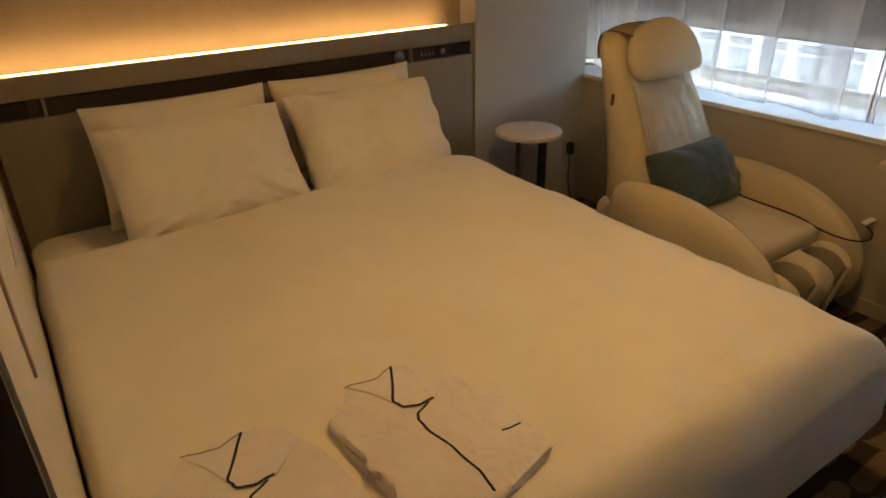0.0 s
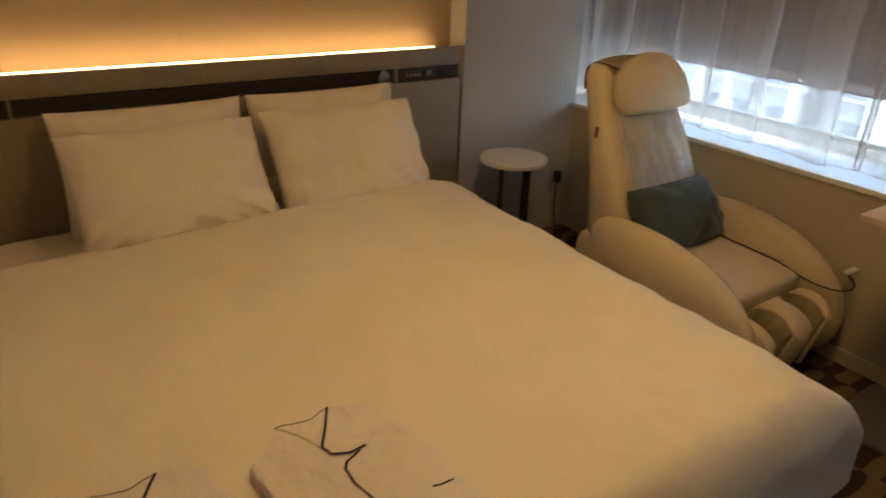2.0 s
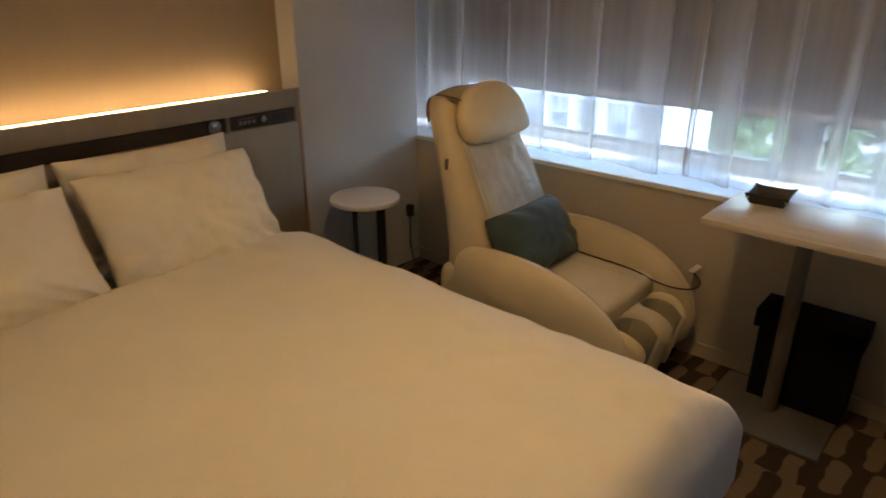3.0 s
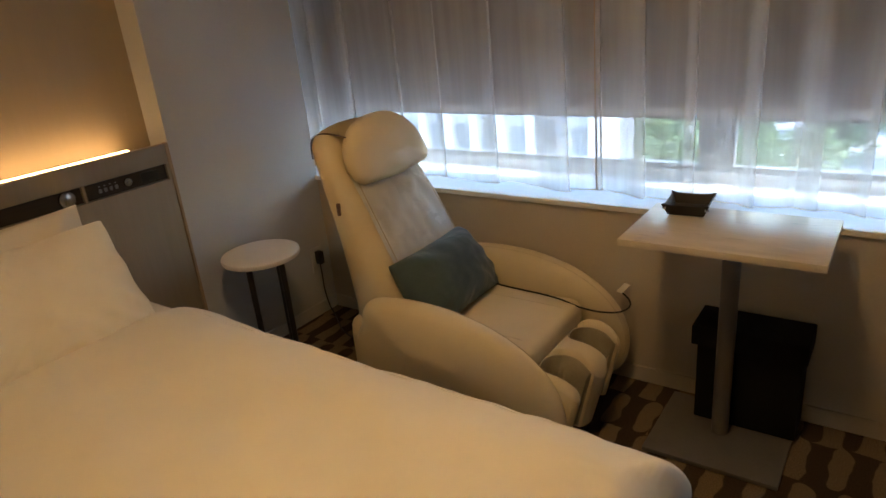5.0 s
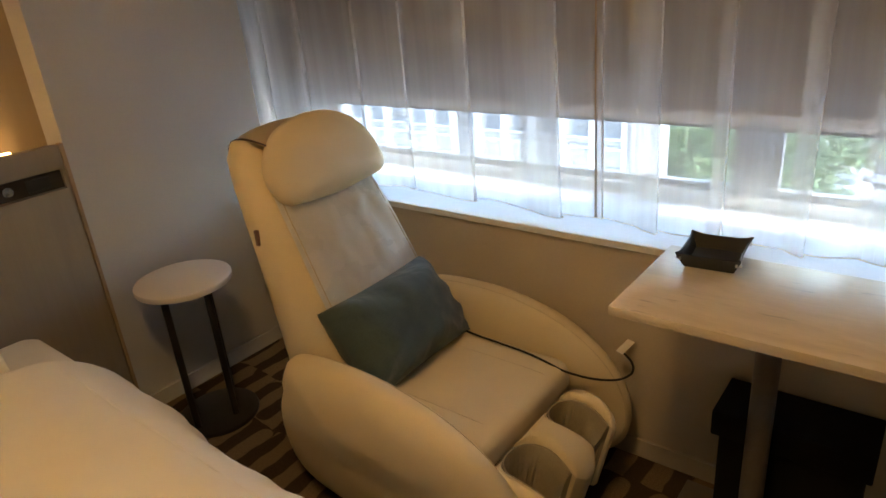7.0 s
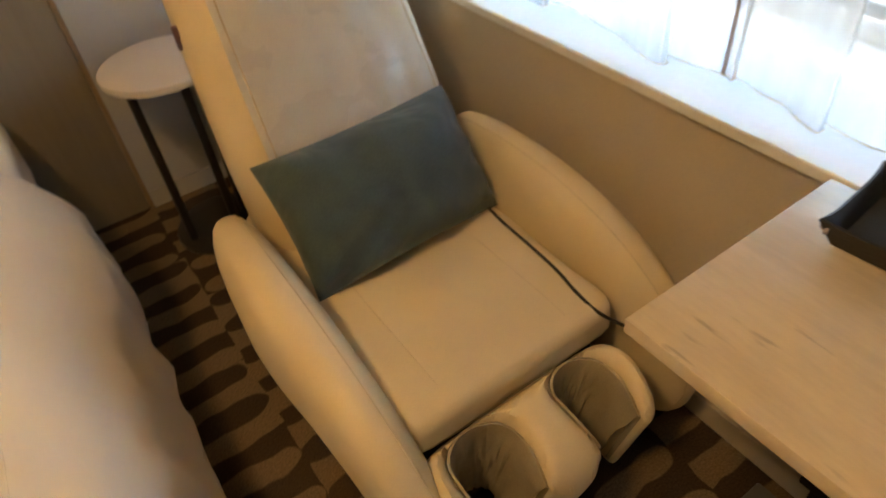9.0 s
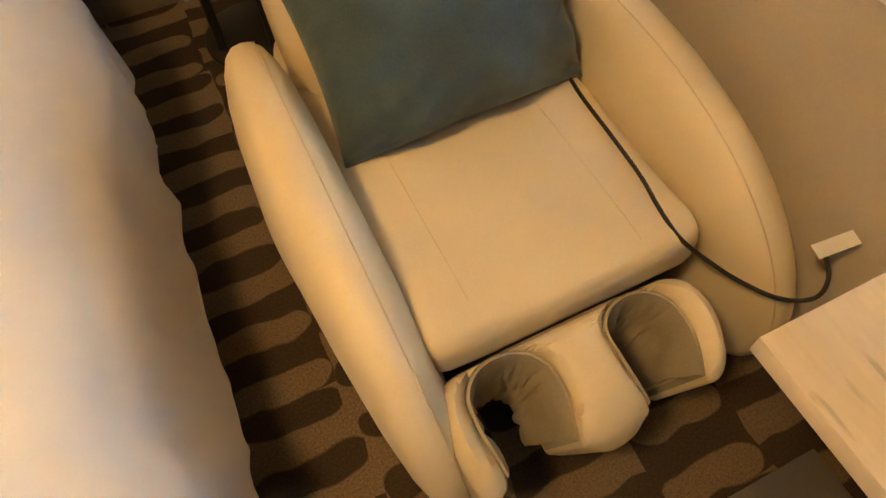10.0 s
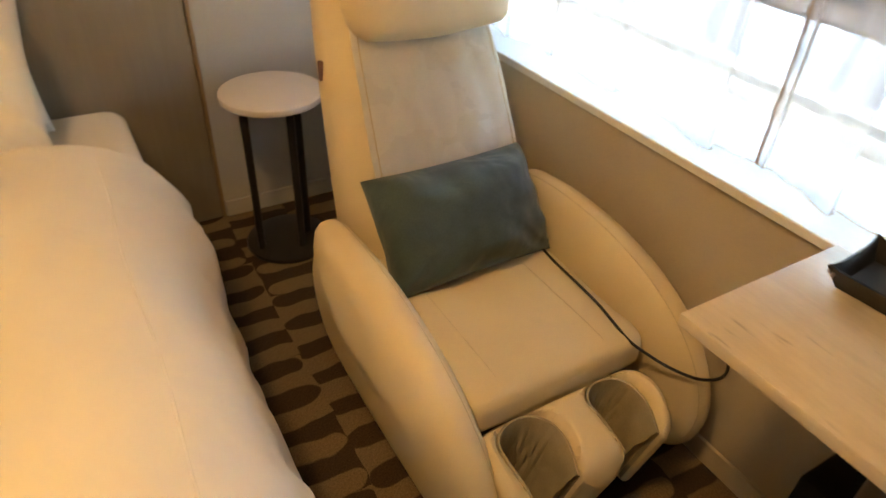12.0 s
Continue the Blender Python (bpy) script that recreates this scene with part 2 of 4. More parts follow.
def make(name, bm, material, at, smooth=True, flat_angle=None):
    bmesh.ops.translate(bm, verts=bm.verts, vec=-Vector(at))
    bmesh.ops.recalc_face_normals(bm, faces=bm.faces)
    me = bpy.data.meshes.new(name)
    if smooth:
        limit = radians(flat_angle or 42)
        for f in bm.faces:
            f.smooth = True
        for e in bm.edges:
            if len(e.link_faces) == 2 and e.calc_face_angle(0) > limit:
                e.smooth = False
    bm.to_mesh(me)
    bm.free()
    me.materials.append(material)
    return new(name, me)


def part(name, bm, material, parent, label="", smooth=True):
    """Links a bmesh, given in world metres, as one mesh under a thing or a part."""
    ob = make(name, bm, material, ORIGIN[parent], smooth)
    ob.parent = parent
    ORIGIN[ob] = ORIGIN[parent]
    return tagged(ob, label)


def solo(name, bm, material, at, label, category, group="", kind="", smooth=True):
    """A thing that is one mesh."""
    ob = make(name, bm, material, at, smooth)
    ob.location = at
    ORIGIN[ob] = Vector(at)
    return tagged(ob, label, category, group, kind)


def structure(name, bm, material, label, at=(0, 0, 0), smooth=False):
    return solo(name, bm, material, at, label, name.split("_")[0], kind="structure", smooth=smooth)


def box(x0, x1, y0, y1, z0, z1, bevel=0.0, seg=2):
    bm = bmesh.new()
    bmesh.ops.create_cube(bm, size=1)
    for v in bm.verts:
        v.co = Vector(((x0 + x1) / 2 + v.co.x * (x1 - x0), (y0 + y1) / 2 + v.co.y * (y1 - y0), (z0 + z1) / 2 + v.co.z * (z1 - z0)))
    if bevel:
        bmesh.ops.bevel(bm, geom=bm.edges[:], offset=bevel, segments=seg, profile=0.5, affect="EDGES")
    return bm


def boxes(rows, bevel=0.0):
    bm = bmesh.new()
    for r in rows:
        b = box(*r, bevel=bevel)
        add_to(bm, b)
    return bm


def add_to(bm, other):
    seen = {v: bm.verts.new(v.co) for v in other.verts}
    for f in other.faces:
        bm.faces.new([seen[v] for v in f.verts])
    other.free()
    return bm


def soft_box(lo, hi, r_lo, r_hi, cuts=18, power=2.2, plan=0.0):
    """A box from lo to hi whose edges round off with a radius for each axis and side; plan: a power that squares its corners seen from above."""
    bm = bmesh.new()
    bmesh.ops.create_cube(bm, size=2)
    bmesh.ops.subdivide_edges(bm, edges=bm.edges[:], cuts=cuts, use_grid_fill=True)
    for v in bm.verts:
        inner, d, face = [], [], 0.0
        for i in range(3):
            s = v.co[i]
            a, b, ra, rb = lo[i], hi[i], r_lo[i], r_hi[i]
            k = math.copysign(abs(s) ** 0.8, s)
            q = (a + b) / 2 + k * (b - a) / 2
            c = min(max(q, a + ra), b - rb)
            inner.append(c)
            r = (rb if q > c else ra) or 1e-6
            d.append((q - c) / r)
        q = plan or power
        flat = (abs(d[0]) ** q + abs(d[1]) ** q) ** (1 / q)
        norm = (flat ** power + abs(d[2]) ** power) ** (1 / power)
        top = max(abs(x) for x in d)
        if norm > 1e-6:
            d = [x / norm * top for x in d]
        v.co = Vector([inner[i] + d[i] * ((r_hi[i] if d[i] > 0 else r_lo[i])) for i in range(3)])
    return bm


def ruffle(bm, amount, scale, seed=0.0, squash=(1, 1, 1)):
    """Pushes the vertices along their normals by smooth noise."""
    bm.normal_update()
    for v in bm.verts:
        p = Vector((v.co.x * squash[0], v.co.y * squash[1], v.co.z * squash[2])) * scale + Vector((seed, seed * 1.7, seed * 0.3))
        v.co += v.normal * (noise.fractal(p, 1.0, 2.0, 3) * amount)
    return bm


def move(bm, m):
    bmesh.ops.transform(bm, matrix=m, verts=bm.verts)
    return bm


def tube(points, radius, sides=8, closed=False):
    """A round rod along a smooth line through the points."""
    pts = [Vector(p) for p in points]
    if len(pts) > 2:
        fine = []
        n = len(pts)
        last = n if closed else n - 1
        for i in range(last):
            p0, p1, p2, p3 = (pts[(i - 1) % n] if closed else pts[max(i - 1, 0)]), pts[i], pts[(i + 1) % n], (pts[(i + 2) % n] if closed else pts[min(i + 2, n - 1)])
            for k in range(6):
                t = k / 6
                fine.append(0.5 * (2 * p1 + (p2 - p0) * t + (2 * p0 - 5 * p1 + 4 * p2 - p3) * t * t + (3 * p1 - p0 - 3 * p2 + p3) * t ** 3))
        if not closed:
            fine.append(pts[-1])
        pts = fine
    bm = bmesh.new()
    rings = []
    up = Vector((0.13, 0.21, 1)).normalized()
    for i, p in enumerate(pts):
        d = (pts[(i + 1) % len(pts)] if closed or i + 1 < len(pts) else p) - (pts[i - 1] if closed or i else p)
        d.normalize()
        a = d.cross(up)
        if a.length < 1e-4:
            a = d.cross(Vector((1, 0, 0)))
        a.normalize()
        b = d.cross(a)
        rings.append([bm.verts.new(p + (a * math.cos(2 * math.pi * k / sides) + b * math.sin(2 * math.pi * k / sides)) * radius) for k in range(sides)])
    for i in range(len(rings) - (0 if closed else 1)):
        r, s = rings[i], rings[(i + 1) % len(rings)]
        for k in range(sides):
            bm.faces.new((r[k], r[(k + 1) % sides], s[(k + 1) % sides], s[k]))
    if not closed:
        bm.faces.new(rings[0])
        bm.faces.new(rings[-1])
    return bm


def disc(cx, cy, z0, z1, r, n=40, bevel=0.004):
    bm = bmesh.new()
    bmesh.ops.create_cone(bm, cap_ends=True, segments=n, radius1=r, radius2=r, depth=z1 - z0, matrix=Matrix.Translation((cx, cy, (z0 + z1) / 2)))
    if bevel:
        rim = [e for e in bm.edges if abs(e.verts[0].co.z - e.verts[1].co.z) < 1e-6]
        bmesh.ops.bevel(bm, geom=rim, offset=bevel, segments=2, profile=0.5, affect="EDGES")
    return bm


def extrude(outline, z0, z1, bevel=0.0, seg=3):
    """A plate with the given outline (x, y), from z0 up to z1, with rounded rims."""
    bm = bmesh.new()
    low = [bm.verts.new((x, y, z0)) for x, y in outline]
    top = [bm.verts.new((x, y, z1)) for x, y in outline]
    n = len(outline)
    bm.faces.new(low[::-1])
    bm.faces.new(top)
    for i in range(n):
        bm.faces.new((low[i], low[(i + 1) % n], top[(i + 1) % n], top[i]))
    if bevel:
        rim = [e for e in bm.edges if abs(e.verts[0].co.z - e.verts[1].co.z) < 1e-6]
        bmesh.ops.bevel(bm, geom=rim, offset=bevel, segments=seg, profile=0.5, affect="EDGES")
    return bm


def pillow_mesh(w, h, t, seed, pinch=0.05, wrinkle=0.006, cuts=34, sag=0.0, flat=4, full_power=0.55, tuck_fold=0.0):
    """A stuffed pillow in its own plane: x across, z up, y through; pulled-out corners and creased cloth."""
    bm = bmesh.new()
    grids = []
    for side in (-1, 1):
        rows = []
        for i in range(cuts + 1):
            row = []
            for j in range(cuts + 1):
                u, v = 2 * i / cuts - 1, 2 * j / cuts - 1
                su, sv = math.sin(u * math.pi / 2), math.sin(v * math.pi / 2)
                x = su * w / 2 * (1 - pinch * (1 - sv * sv))
                z = sv * h / 2 * (1 - pinch * (1 - su * su))
                full = max(0.0, (1 - abs(su) ** flat) * (1 - abs(sv) ** flat)) ** full_power
                p = Vector((x * 5 + seed, z * 5, side * 2 + seed))
                crease = noise.fractal(p, 1, 2, 3) * wrinkle
                ray = math.sin(9 * math.atan2(sv, su) + 3 * noise.noise(p)) * wrinkle * 0.7 * (su * su + sv * sv) * 0.5
                low = max(0.0, -sv) ** 1.5 * (0.35 + 0.65 * abs(su) ** 2)
                bend = su * 3.2 + sv * (4.0 if su > 0 else -4.0) + 0.8 * noise.noise(Vector((su * 2, sv * 2, seed)))
                crease += tuck_fold * low * (1 - abs(math.sin(bend * 2.4)) * 1.6)
                crease += tuck_fold * 0.2 * abs(su) ** 4 * math.sin(sv * 11 + seed)
                y = side * (t / 2 * full * (1 - sag * sv) + (crease + ray) * min(1, full * 2))
                edge = i in (0, cuts) or j in (0, cuts)
                if side == 1 and edge:
                    row.append(grids[0][i][j])
                else:
                    row.append(bm.verts.new((x, y if not edge else 0, z)))
            rows.append(row)
        grids.append(rows)
    for g in grids:
        for i in range(cuts):
            for j in range(cuts):
                bm.faces.new((g[i][j], g[i + 1][j], g[i + 1][j + 1], g[i][j + 1]))
    return bm


def loft(rings, cap=True):
    """Joins rings of equally many points into one skin."""
    bm = bmesh.new()
    vs = [[bm.verts.new(p) for p in r] for r in rings]
    for a, b in zip(vs, vs[1:]):
        for k in range(len(a)):
            bm.faces.new((a[k], a[(k + 1) % len(a)], b[(k + 1) % len(a)], b[k]))
    if cap:
        bm.faces.new(vs[0])
        bm.faces.new(vs[-1][::-1])
    return bm


def smooth_line(points, n):
    """n points at even steps along a smooth line through the given ones."""
    pts = [Vector(p) for p in points]
    out = []
    m = len(pts) - 1
    for s in range(n):
        f = s / (n - 1) * m
        i = min(int(f), m - 1)
        t = f - i
        p0, p1, p2, p3 = pts[max(i - 1, 0)], pts[i], pts[i + 1], pts[min(i + 2, m)]
        out.append(0.5 * (2 * p1 + (p2 - p0) * t + (2 * p0 - 5 * p1 + 4 * p2 - p3) * t * t + (3 * p1 - p0 - 3 * p2 + p3) * t ** 3))
    return out


# ---- the room ----
W, SILL_Z, GLASS_X = 2.82, 0.665, 3.20
ALCOVE_Y, PIER_X, PANEL_X, PANEL_END = 0.115, 2.12, 0.247, -1.81
structure("floor", box(-0.9, 3.3, -3.7, 0.5, -0.12, 0.0), CARPET, "brown carpet with tan rounded bars")
structure("ceiling", box(-0.9, 3.3, -3.7, 0.5, 2.40, 2.52), CEIL, "plain white painted ceiling")
structure("wall_north", box(-0.9, PIER_X, ALCOVE_Y, 0.5, 0, 2.40), BACKWALL, "taupe panelled wall above the headboard")
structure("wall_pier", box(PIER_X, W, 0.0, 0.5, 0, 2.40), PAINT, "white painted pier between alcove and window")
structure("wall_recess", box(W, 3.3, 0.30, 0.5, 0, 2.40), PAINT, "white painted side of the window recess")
structure("wall_parapet", box(W, GLASS_X + 0.1, -3.7, 0.30, 0, SILL_Z - 0.022), PARAPET, "beige papered wall below the window sill")
structure("sill", box(W - 0.012, GLASS_X - 0.03, -3.7, 0.298, SILL_Z - 0.02, SILL_Z, 0.003), SILL, "white window sill board")
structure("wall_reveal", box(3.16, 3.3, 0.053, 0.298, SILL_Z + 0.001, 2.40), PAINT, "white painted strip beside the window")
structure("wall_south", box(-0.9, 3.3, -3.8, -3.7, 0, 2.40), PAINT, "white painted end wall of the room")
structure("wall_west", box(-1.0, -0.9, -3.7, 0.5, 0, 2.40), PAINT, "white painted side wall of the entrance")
structure("wall_closet", box(-0.9, PANEL_X, PANEL_END, ALCOVE_Y, 0, 2.40), PANEL, "cream panel wall beside the bed")
structure("trim_closet", box(-0.9, PANEL_X - 0.004, PANEL_END - 0.02, PANEL_END - 0.001, 0, 2.40), DARKEND, "dark brown end face of the closet")
structure("trim_slot", box(PANEL_X - 0.002, PANEL_X + 0.004, -1.553, -1.53, 0.875, 2.0, 0.001), SLOT, "taupe vertical grip strip in the cream panel")
structure("trim_joint", box(PANEL_X - 0.002, PANEL_X + 0.0015, -1.01, -0.03, 0.799, 0.803), SLOT, "thin level taupe line on the cream panel")
structure("trim_corner", box(PIER_X - 0.013, PIER_X - 0.001, -0.004, 0.02, 0.0, 0.975, 0.002), TRIMWOOD, "brown wooden trim beside the headboard")
# Brown strip added in the open gap, which renders black without it.
structure("trim_gap", box(PANEL_X + 0.001, PANEL_X + 0.0195, 0.03, ALCOVE_Y - 0.001, 0.0, 0.972), TRIMWOOD, "brown fill added in the gap between headboard and cream panel")
structure("baseboard_north", box(PIER_X + 0.002, W - 0.002, -0.009, -0.0005, 0.0, 0.06, 0.002), PAINT, "low pale baseboard on the pier")
structure("baseboard_east", box(W - 0.010, W - 0.0005, -3.69, -0.012, 0.0, 0.06, 0.002), PARAPET, "low beige baseboard under the window")
structure("wall_lintel", box(3.12, 3.3, -3.7, 0.30, 2.10, 2.40), PAINT, "white painted lintel above the window")

# headboard with its dark strip, ledge and light
hb = thing("headboard", (1.2, 0.06, 0), "taupe wood headboard with dark switch strip", "headboard")
X0, X1 = PANEL_X + 0.020, PIER_X - 0.014
part("lower_panel", box(X0, X1, 0.0, 0.10, 0.0, 0.842, 0.002), HEADBOARD, hb)
part("dark_strip", box(X0, X1 - 0.012, 0.012, 0.10, 0.845, 0.898), DARKWOOD, hb, "dark brown recessed strip")
part("ledge_front", box(X0, X1, 0.0, 0.030, 0.901, 0.972, 0.002), HEADBOARD, hb)
part("end_block", box(X1 - 0.0115, X1, 0.0, 0.10, 0.8425, 0.9005), HEADBOARD, hb)
part("ledge_top", box(X0, X1, 0.031, ALCOVE_Y - 0.001, 0.93, 0.955), HEADBOARD, hb)
for x in (0.422, 1.780):
    part("divider", box(x - 0.005, x + 0.005, -0.003, 0.012, 0.842, 0.901, 0.001), HEADBOARD, hb, "pale divider across the dark strip")
part("reading_light", move(disc(0, 0, -0.006, 0.008, 0.027, 28, 0.003), pose(1.724, 0.008, 0.872, 90)), GLOSSY, hb, "round glossy metal lamp head in the strip")
for i in range(4):
    part("switch", box(1.834 + i * 0.0195, 1.844 + i * 0.0195, 0.006, 0.0125, 0.861, 0.875, 0.002), SWITCH, hb, "small silver rocker switch")
    part("marking", box(1.836 + i * 0.0195, 1.842 + i * 0.0195, 0.0105, 0.0124, 0.881, 0.885), SWITCH, hb, "tiny pale marking above a switch")
part("dial", move(disc(0, 0, -0.006, 0.006, 0.015, 20, 0.003), pose(1.940, 0.008, 0.873, 90)), GLOSSY, hb, "round silver dial")
part("socket", box(1.992, 2.058, 0.006, 0.0125, 0.855, 0.889, 0.002), BLACK, hb, "black socket plate")
part("socket", box(0.295, 0.375, 0.006, 0.0125, 0.852, 0.892, 0.002), BLACK, hb, "black socket plate")
cove = thing("cove_light", (1.2, 0.06, 0.955), "glowing warm light strip along the headboard ledge", "light")
part("led_tape", box(0.30, 1.995, 0.046, 0.062, 0.962, 0.972, 0.002), LED, cove)
part("channel", box(0.29, 2.01, 0.043, 0.065, 0.9555, 0.9615), SWITCH, cove)



def rim_mesh(x, y, r0, r1, z0, z1, n=40):
    """An open ring with thickness."""
    bm = bmesh.new()
    rings = [[bm.verts.new((x + r * math.cos(2 * math.pi * k / n), y + r * math.sin(2 * math.pi * k / n), z)) for k in range(n)] for r, z in ((r0, z0), (r1, z0), (r1, z1), (r0, z1))]
    for i in range(4):
        a, b = rings[i], rings[(i + 1) % 4]
        for k in range(n):
            bm.faces.new((a[k], a[(k + 1) % n], b[(k + 1) % n], b[k]))
    return bm


# warm ceiling lights over the bed and at the entrance
for x, y in ((1.38, -1.68),):
    cl = thing("ceiling_light", (x, y, 2.39), "round warm ceiling light with a short rim", "light")
    part("diffuser", disc(x, y, 2.385, 2.398, 0.15, 32, 0.003), LAMP, cl)
    part("ring", rim_mesh(x, y, 0.155, 0.162, 2.32, 2.3995), SILL, cl)

# window: frame, panes, blind and voile
win = tagged(thing("window_1", (GLASS_X, -1.6, SILL_Z), "wide aluminium window behind blind and voile", "window"), kind="structure")
part("window_frame", boxes([(3.18, 3.24, -3.69, 0.30, SILL_Z - 0.02, 0.70), (3.18, 3.24, -3.69, 0.30, 2.04, 2.10), (3.18, 3.24, 0.041, 0.052, 0.7, 2.04)]), SILL, win)
for y0, y1 in ((-1.702, -1.629), (0.0, 0.04), (-3.33, -3.26)):
    part("mullion", box(3.17, 3.25, y0, y1, 0.702, 2.038, 0.003), FRAME, win, "grey aluminium mullion")
for y0, y1 in ((-1.624, -0.005), (-3.255, -1.707)):
    part("transom", box(3.19, 3.23, y0, y1, 0.898, 0.940, 0.003), FRAME, win, "grey aluminium rail")
    sash = part("sash", boxes([(3.195, 3.225, y0, y1, 0.702, 0.722), (3.195, 3.225, y0, y0 + 0.02, 0.722, 2.03), (3.195, 3.225, y1 - 0.02, y1, 0.722, 2.03)]), FRAME, win)
    for z0, z1 in ((0.722, 0.898), (0.940, 2.03)):
        pane = part("pane", box(3.207, 3.211, y0 + 0.02, y1 - 0.02, z0, z1), GLASS, win)
        pane.visible_shadow = False
blind = thing("roller_blind", (3.11, -1.6, 0.88), "grey-brown roller blind drawn most of the way down", "blind")
for y0, y1 in ((-3.66, -1.667), (-1.665, 0.15)):
    part("cloth", box(3.108, 3.111, y0, y1, 0.950, 2.39), BLIND, blind)
    part("bottom_bar", box(3.100, 3.119, y0, y1, 0.914, 0.950, 0.004), BARWHITE, blind, "pale bottom bar")
    # Dark line at the frame below the bar, drawn as an added strip.
    part("dark_line", box(3.102, 3.117, y0, y1, 0.906, 0.9135, 0.001), BLACK, blind, "dark line under the bottom bar, drawn as an added strip")


def voile(name, y_from, y_to, folds, seed, label):
    """A hanging sheet whose pleats lie over one another in flat strips; folds names the first of them by place and width."""
    r = random.Random(seed)
    rows = 12
    marks, y = [], y_from
    for end, over in folds:
        marks.append((y, end, over, r.uniform(-0.008, 0.008)))
        y = end
    while y > y_to + 0.05:
        step = r.uniform(0.14, 0.36)
        marks.append((y, max(y - step, y_to), r.uniform(0.045, 0.10) if r.random() < 0.7 else 0.02, r.uniform(-0.008, 0.008)))
        y -= step
    bm = bmesh.new()
    grid = []
    for j in range(rows + 1):
        g = j / rows
        line = []
        for k, (a, b, over, shift) in enumerate(marks):
            w = over * (1 - 0.45 * g)
            sway = 0.006 * noise.noise(Vector((a * 5, g * 1.6, seed)))
            x = 2.872 + shift + 0.012 * noise.noise(Vector((a * 2.2, g * 1.2, seed + 3)))
            for f in (0.12, 0.37, 0.63, 0.88):
                line.append((x + 0.007 * math.sin(f * math.pi * 2 + k), a + (b - a) * f + sway))
            lip = 0.22 * w * (1 - 0.6 * g)
            line += [(x - 0.004 - lip * 0.6, b - w * 0.1 + sway), (x - 0.004 - lip, b - w * 0.45 + sway), (x + 0.003 - lip, b - w * 0.5 + sway), (x + 0.009 - lip * 0.6, b - w * 0.4 + sway), (x + 0.010, b + w * 0.4 + sway), (x + 0.013, b + w * 0.5 + sway), (x + 0.018, b + w * 0.42 + sway)]
        pts = smooth_line([(px, py, 0) for px, py in line], len(line) * 2)
        grid.append([Vector((p.x, p.y, SILL_Z + 0.020 + 0.005 * (1 - g) ** 8 * (1 + math.sin(p.y * 19 + seed)) + g * 1.712)) for p in pts])
    vs = [[bm.verts.new(p) for p in row] for row in grid]
    for a, b in zip(vs, vs[1:]):
        for k in range(len(a) - 1):
            bm.faces.new((a[k], a[k + 1], b[k + 1], b[k]))
    base = thing(name, (2.872, (y_from + y_to) / 2, SILL_Z + 0.020), label, "curtain", "voile curtains at the window")
    part("cloth", bm, VOILE, base)
    part("hem", tube([p + Vector((0, 0, 0.001)) for p in grid[0]][::2], 0.0011, 5), STITCH, base, "stitched hem")
    for e in (0, -1):
        part("side_hem", tube([row[e] for row in grid], 0.0036, 6), HEM, base, "folded side hem")


voile("voile_curtain", 0.28, -1.36, ((0.14, 0.03), (-0.02, 0.04), (-0.23, 0.06), (-0.50, 0.02), (-0.69, 0.035), (-0.92, 0.07), (-1.18, 0.15), (-1.36, 0.012)), 2.0, "sheer white voile curtain hanging over the sill")
voile("voile_curtain", -1.33, -3.60, ((-1.475, 0.10), (-1.655, 0.04), (-1.835, 0.05), (-1.985, 0.09), (-2.14, 0.03)), 9.0, "sheer white voile curtain hanging beside another")

# ---- the bed ----
bed = thing("bed", (1.07, -0.95, 0), "double bed with white mattress on dark base", "bed")
part("base", box(0.30, 1.80, -1.86, -0.03, 0.015, 0.24, 0.01), DARKEND, bed, "dark brown bed base")
mattress_mesh = soft_box((0.262, -1.88, 0.242), (1.835, -0.012, 0.468), (0.08, 0.05, 0.05), (0.055, 0.04, 0.05), 30, 2.1)
for v in mattress_mesh.verts:
    v.co.x += 0.045 * max(0, min(1, (v.co.y + 0.50) / 0.14)) * max(0, (v.co.x - 1.0) / 0.835)
part("mattress", mattress_mesh, SHEET, bed)


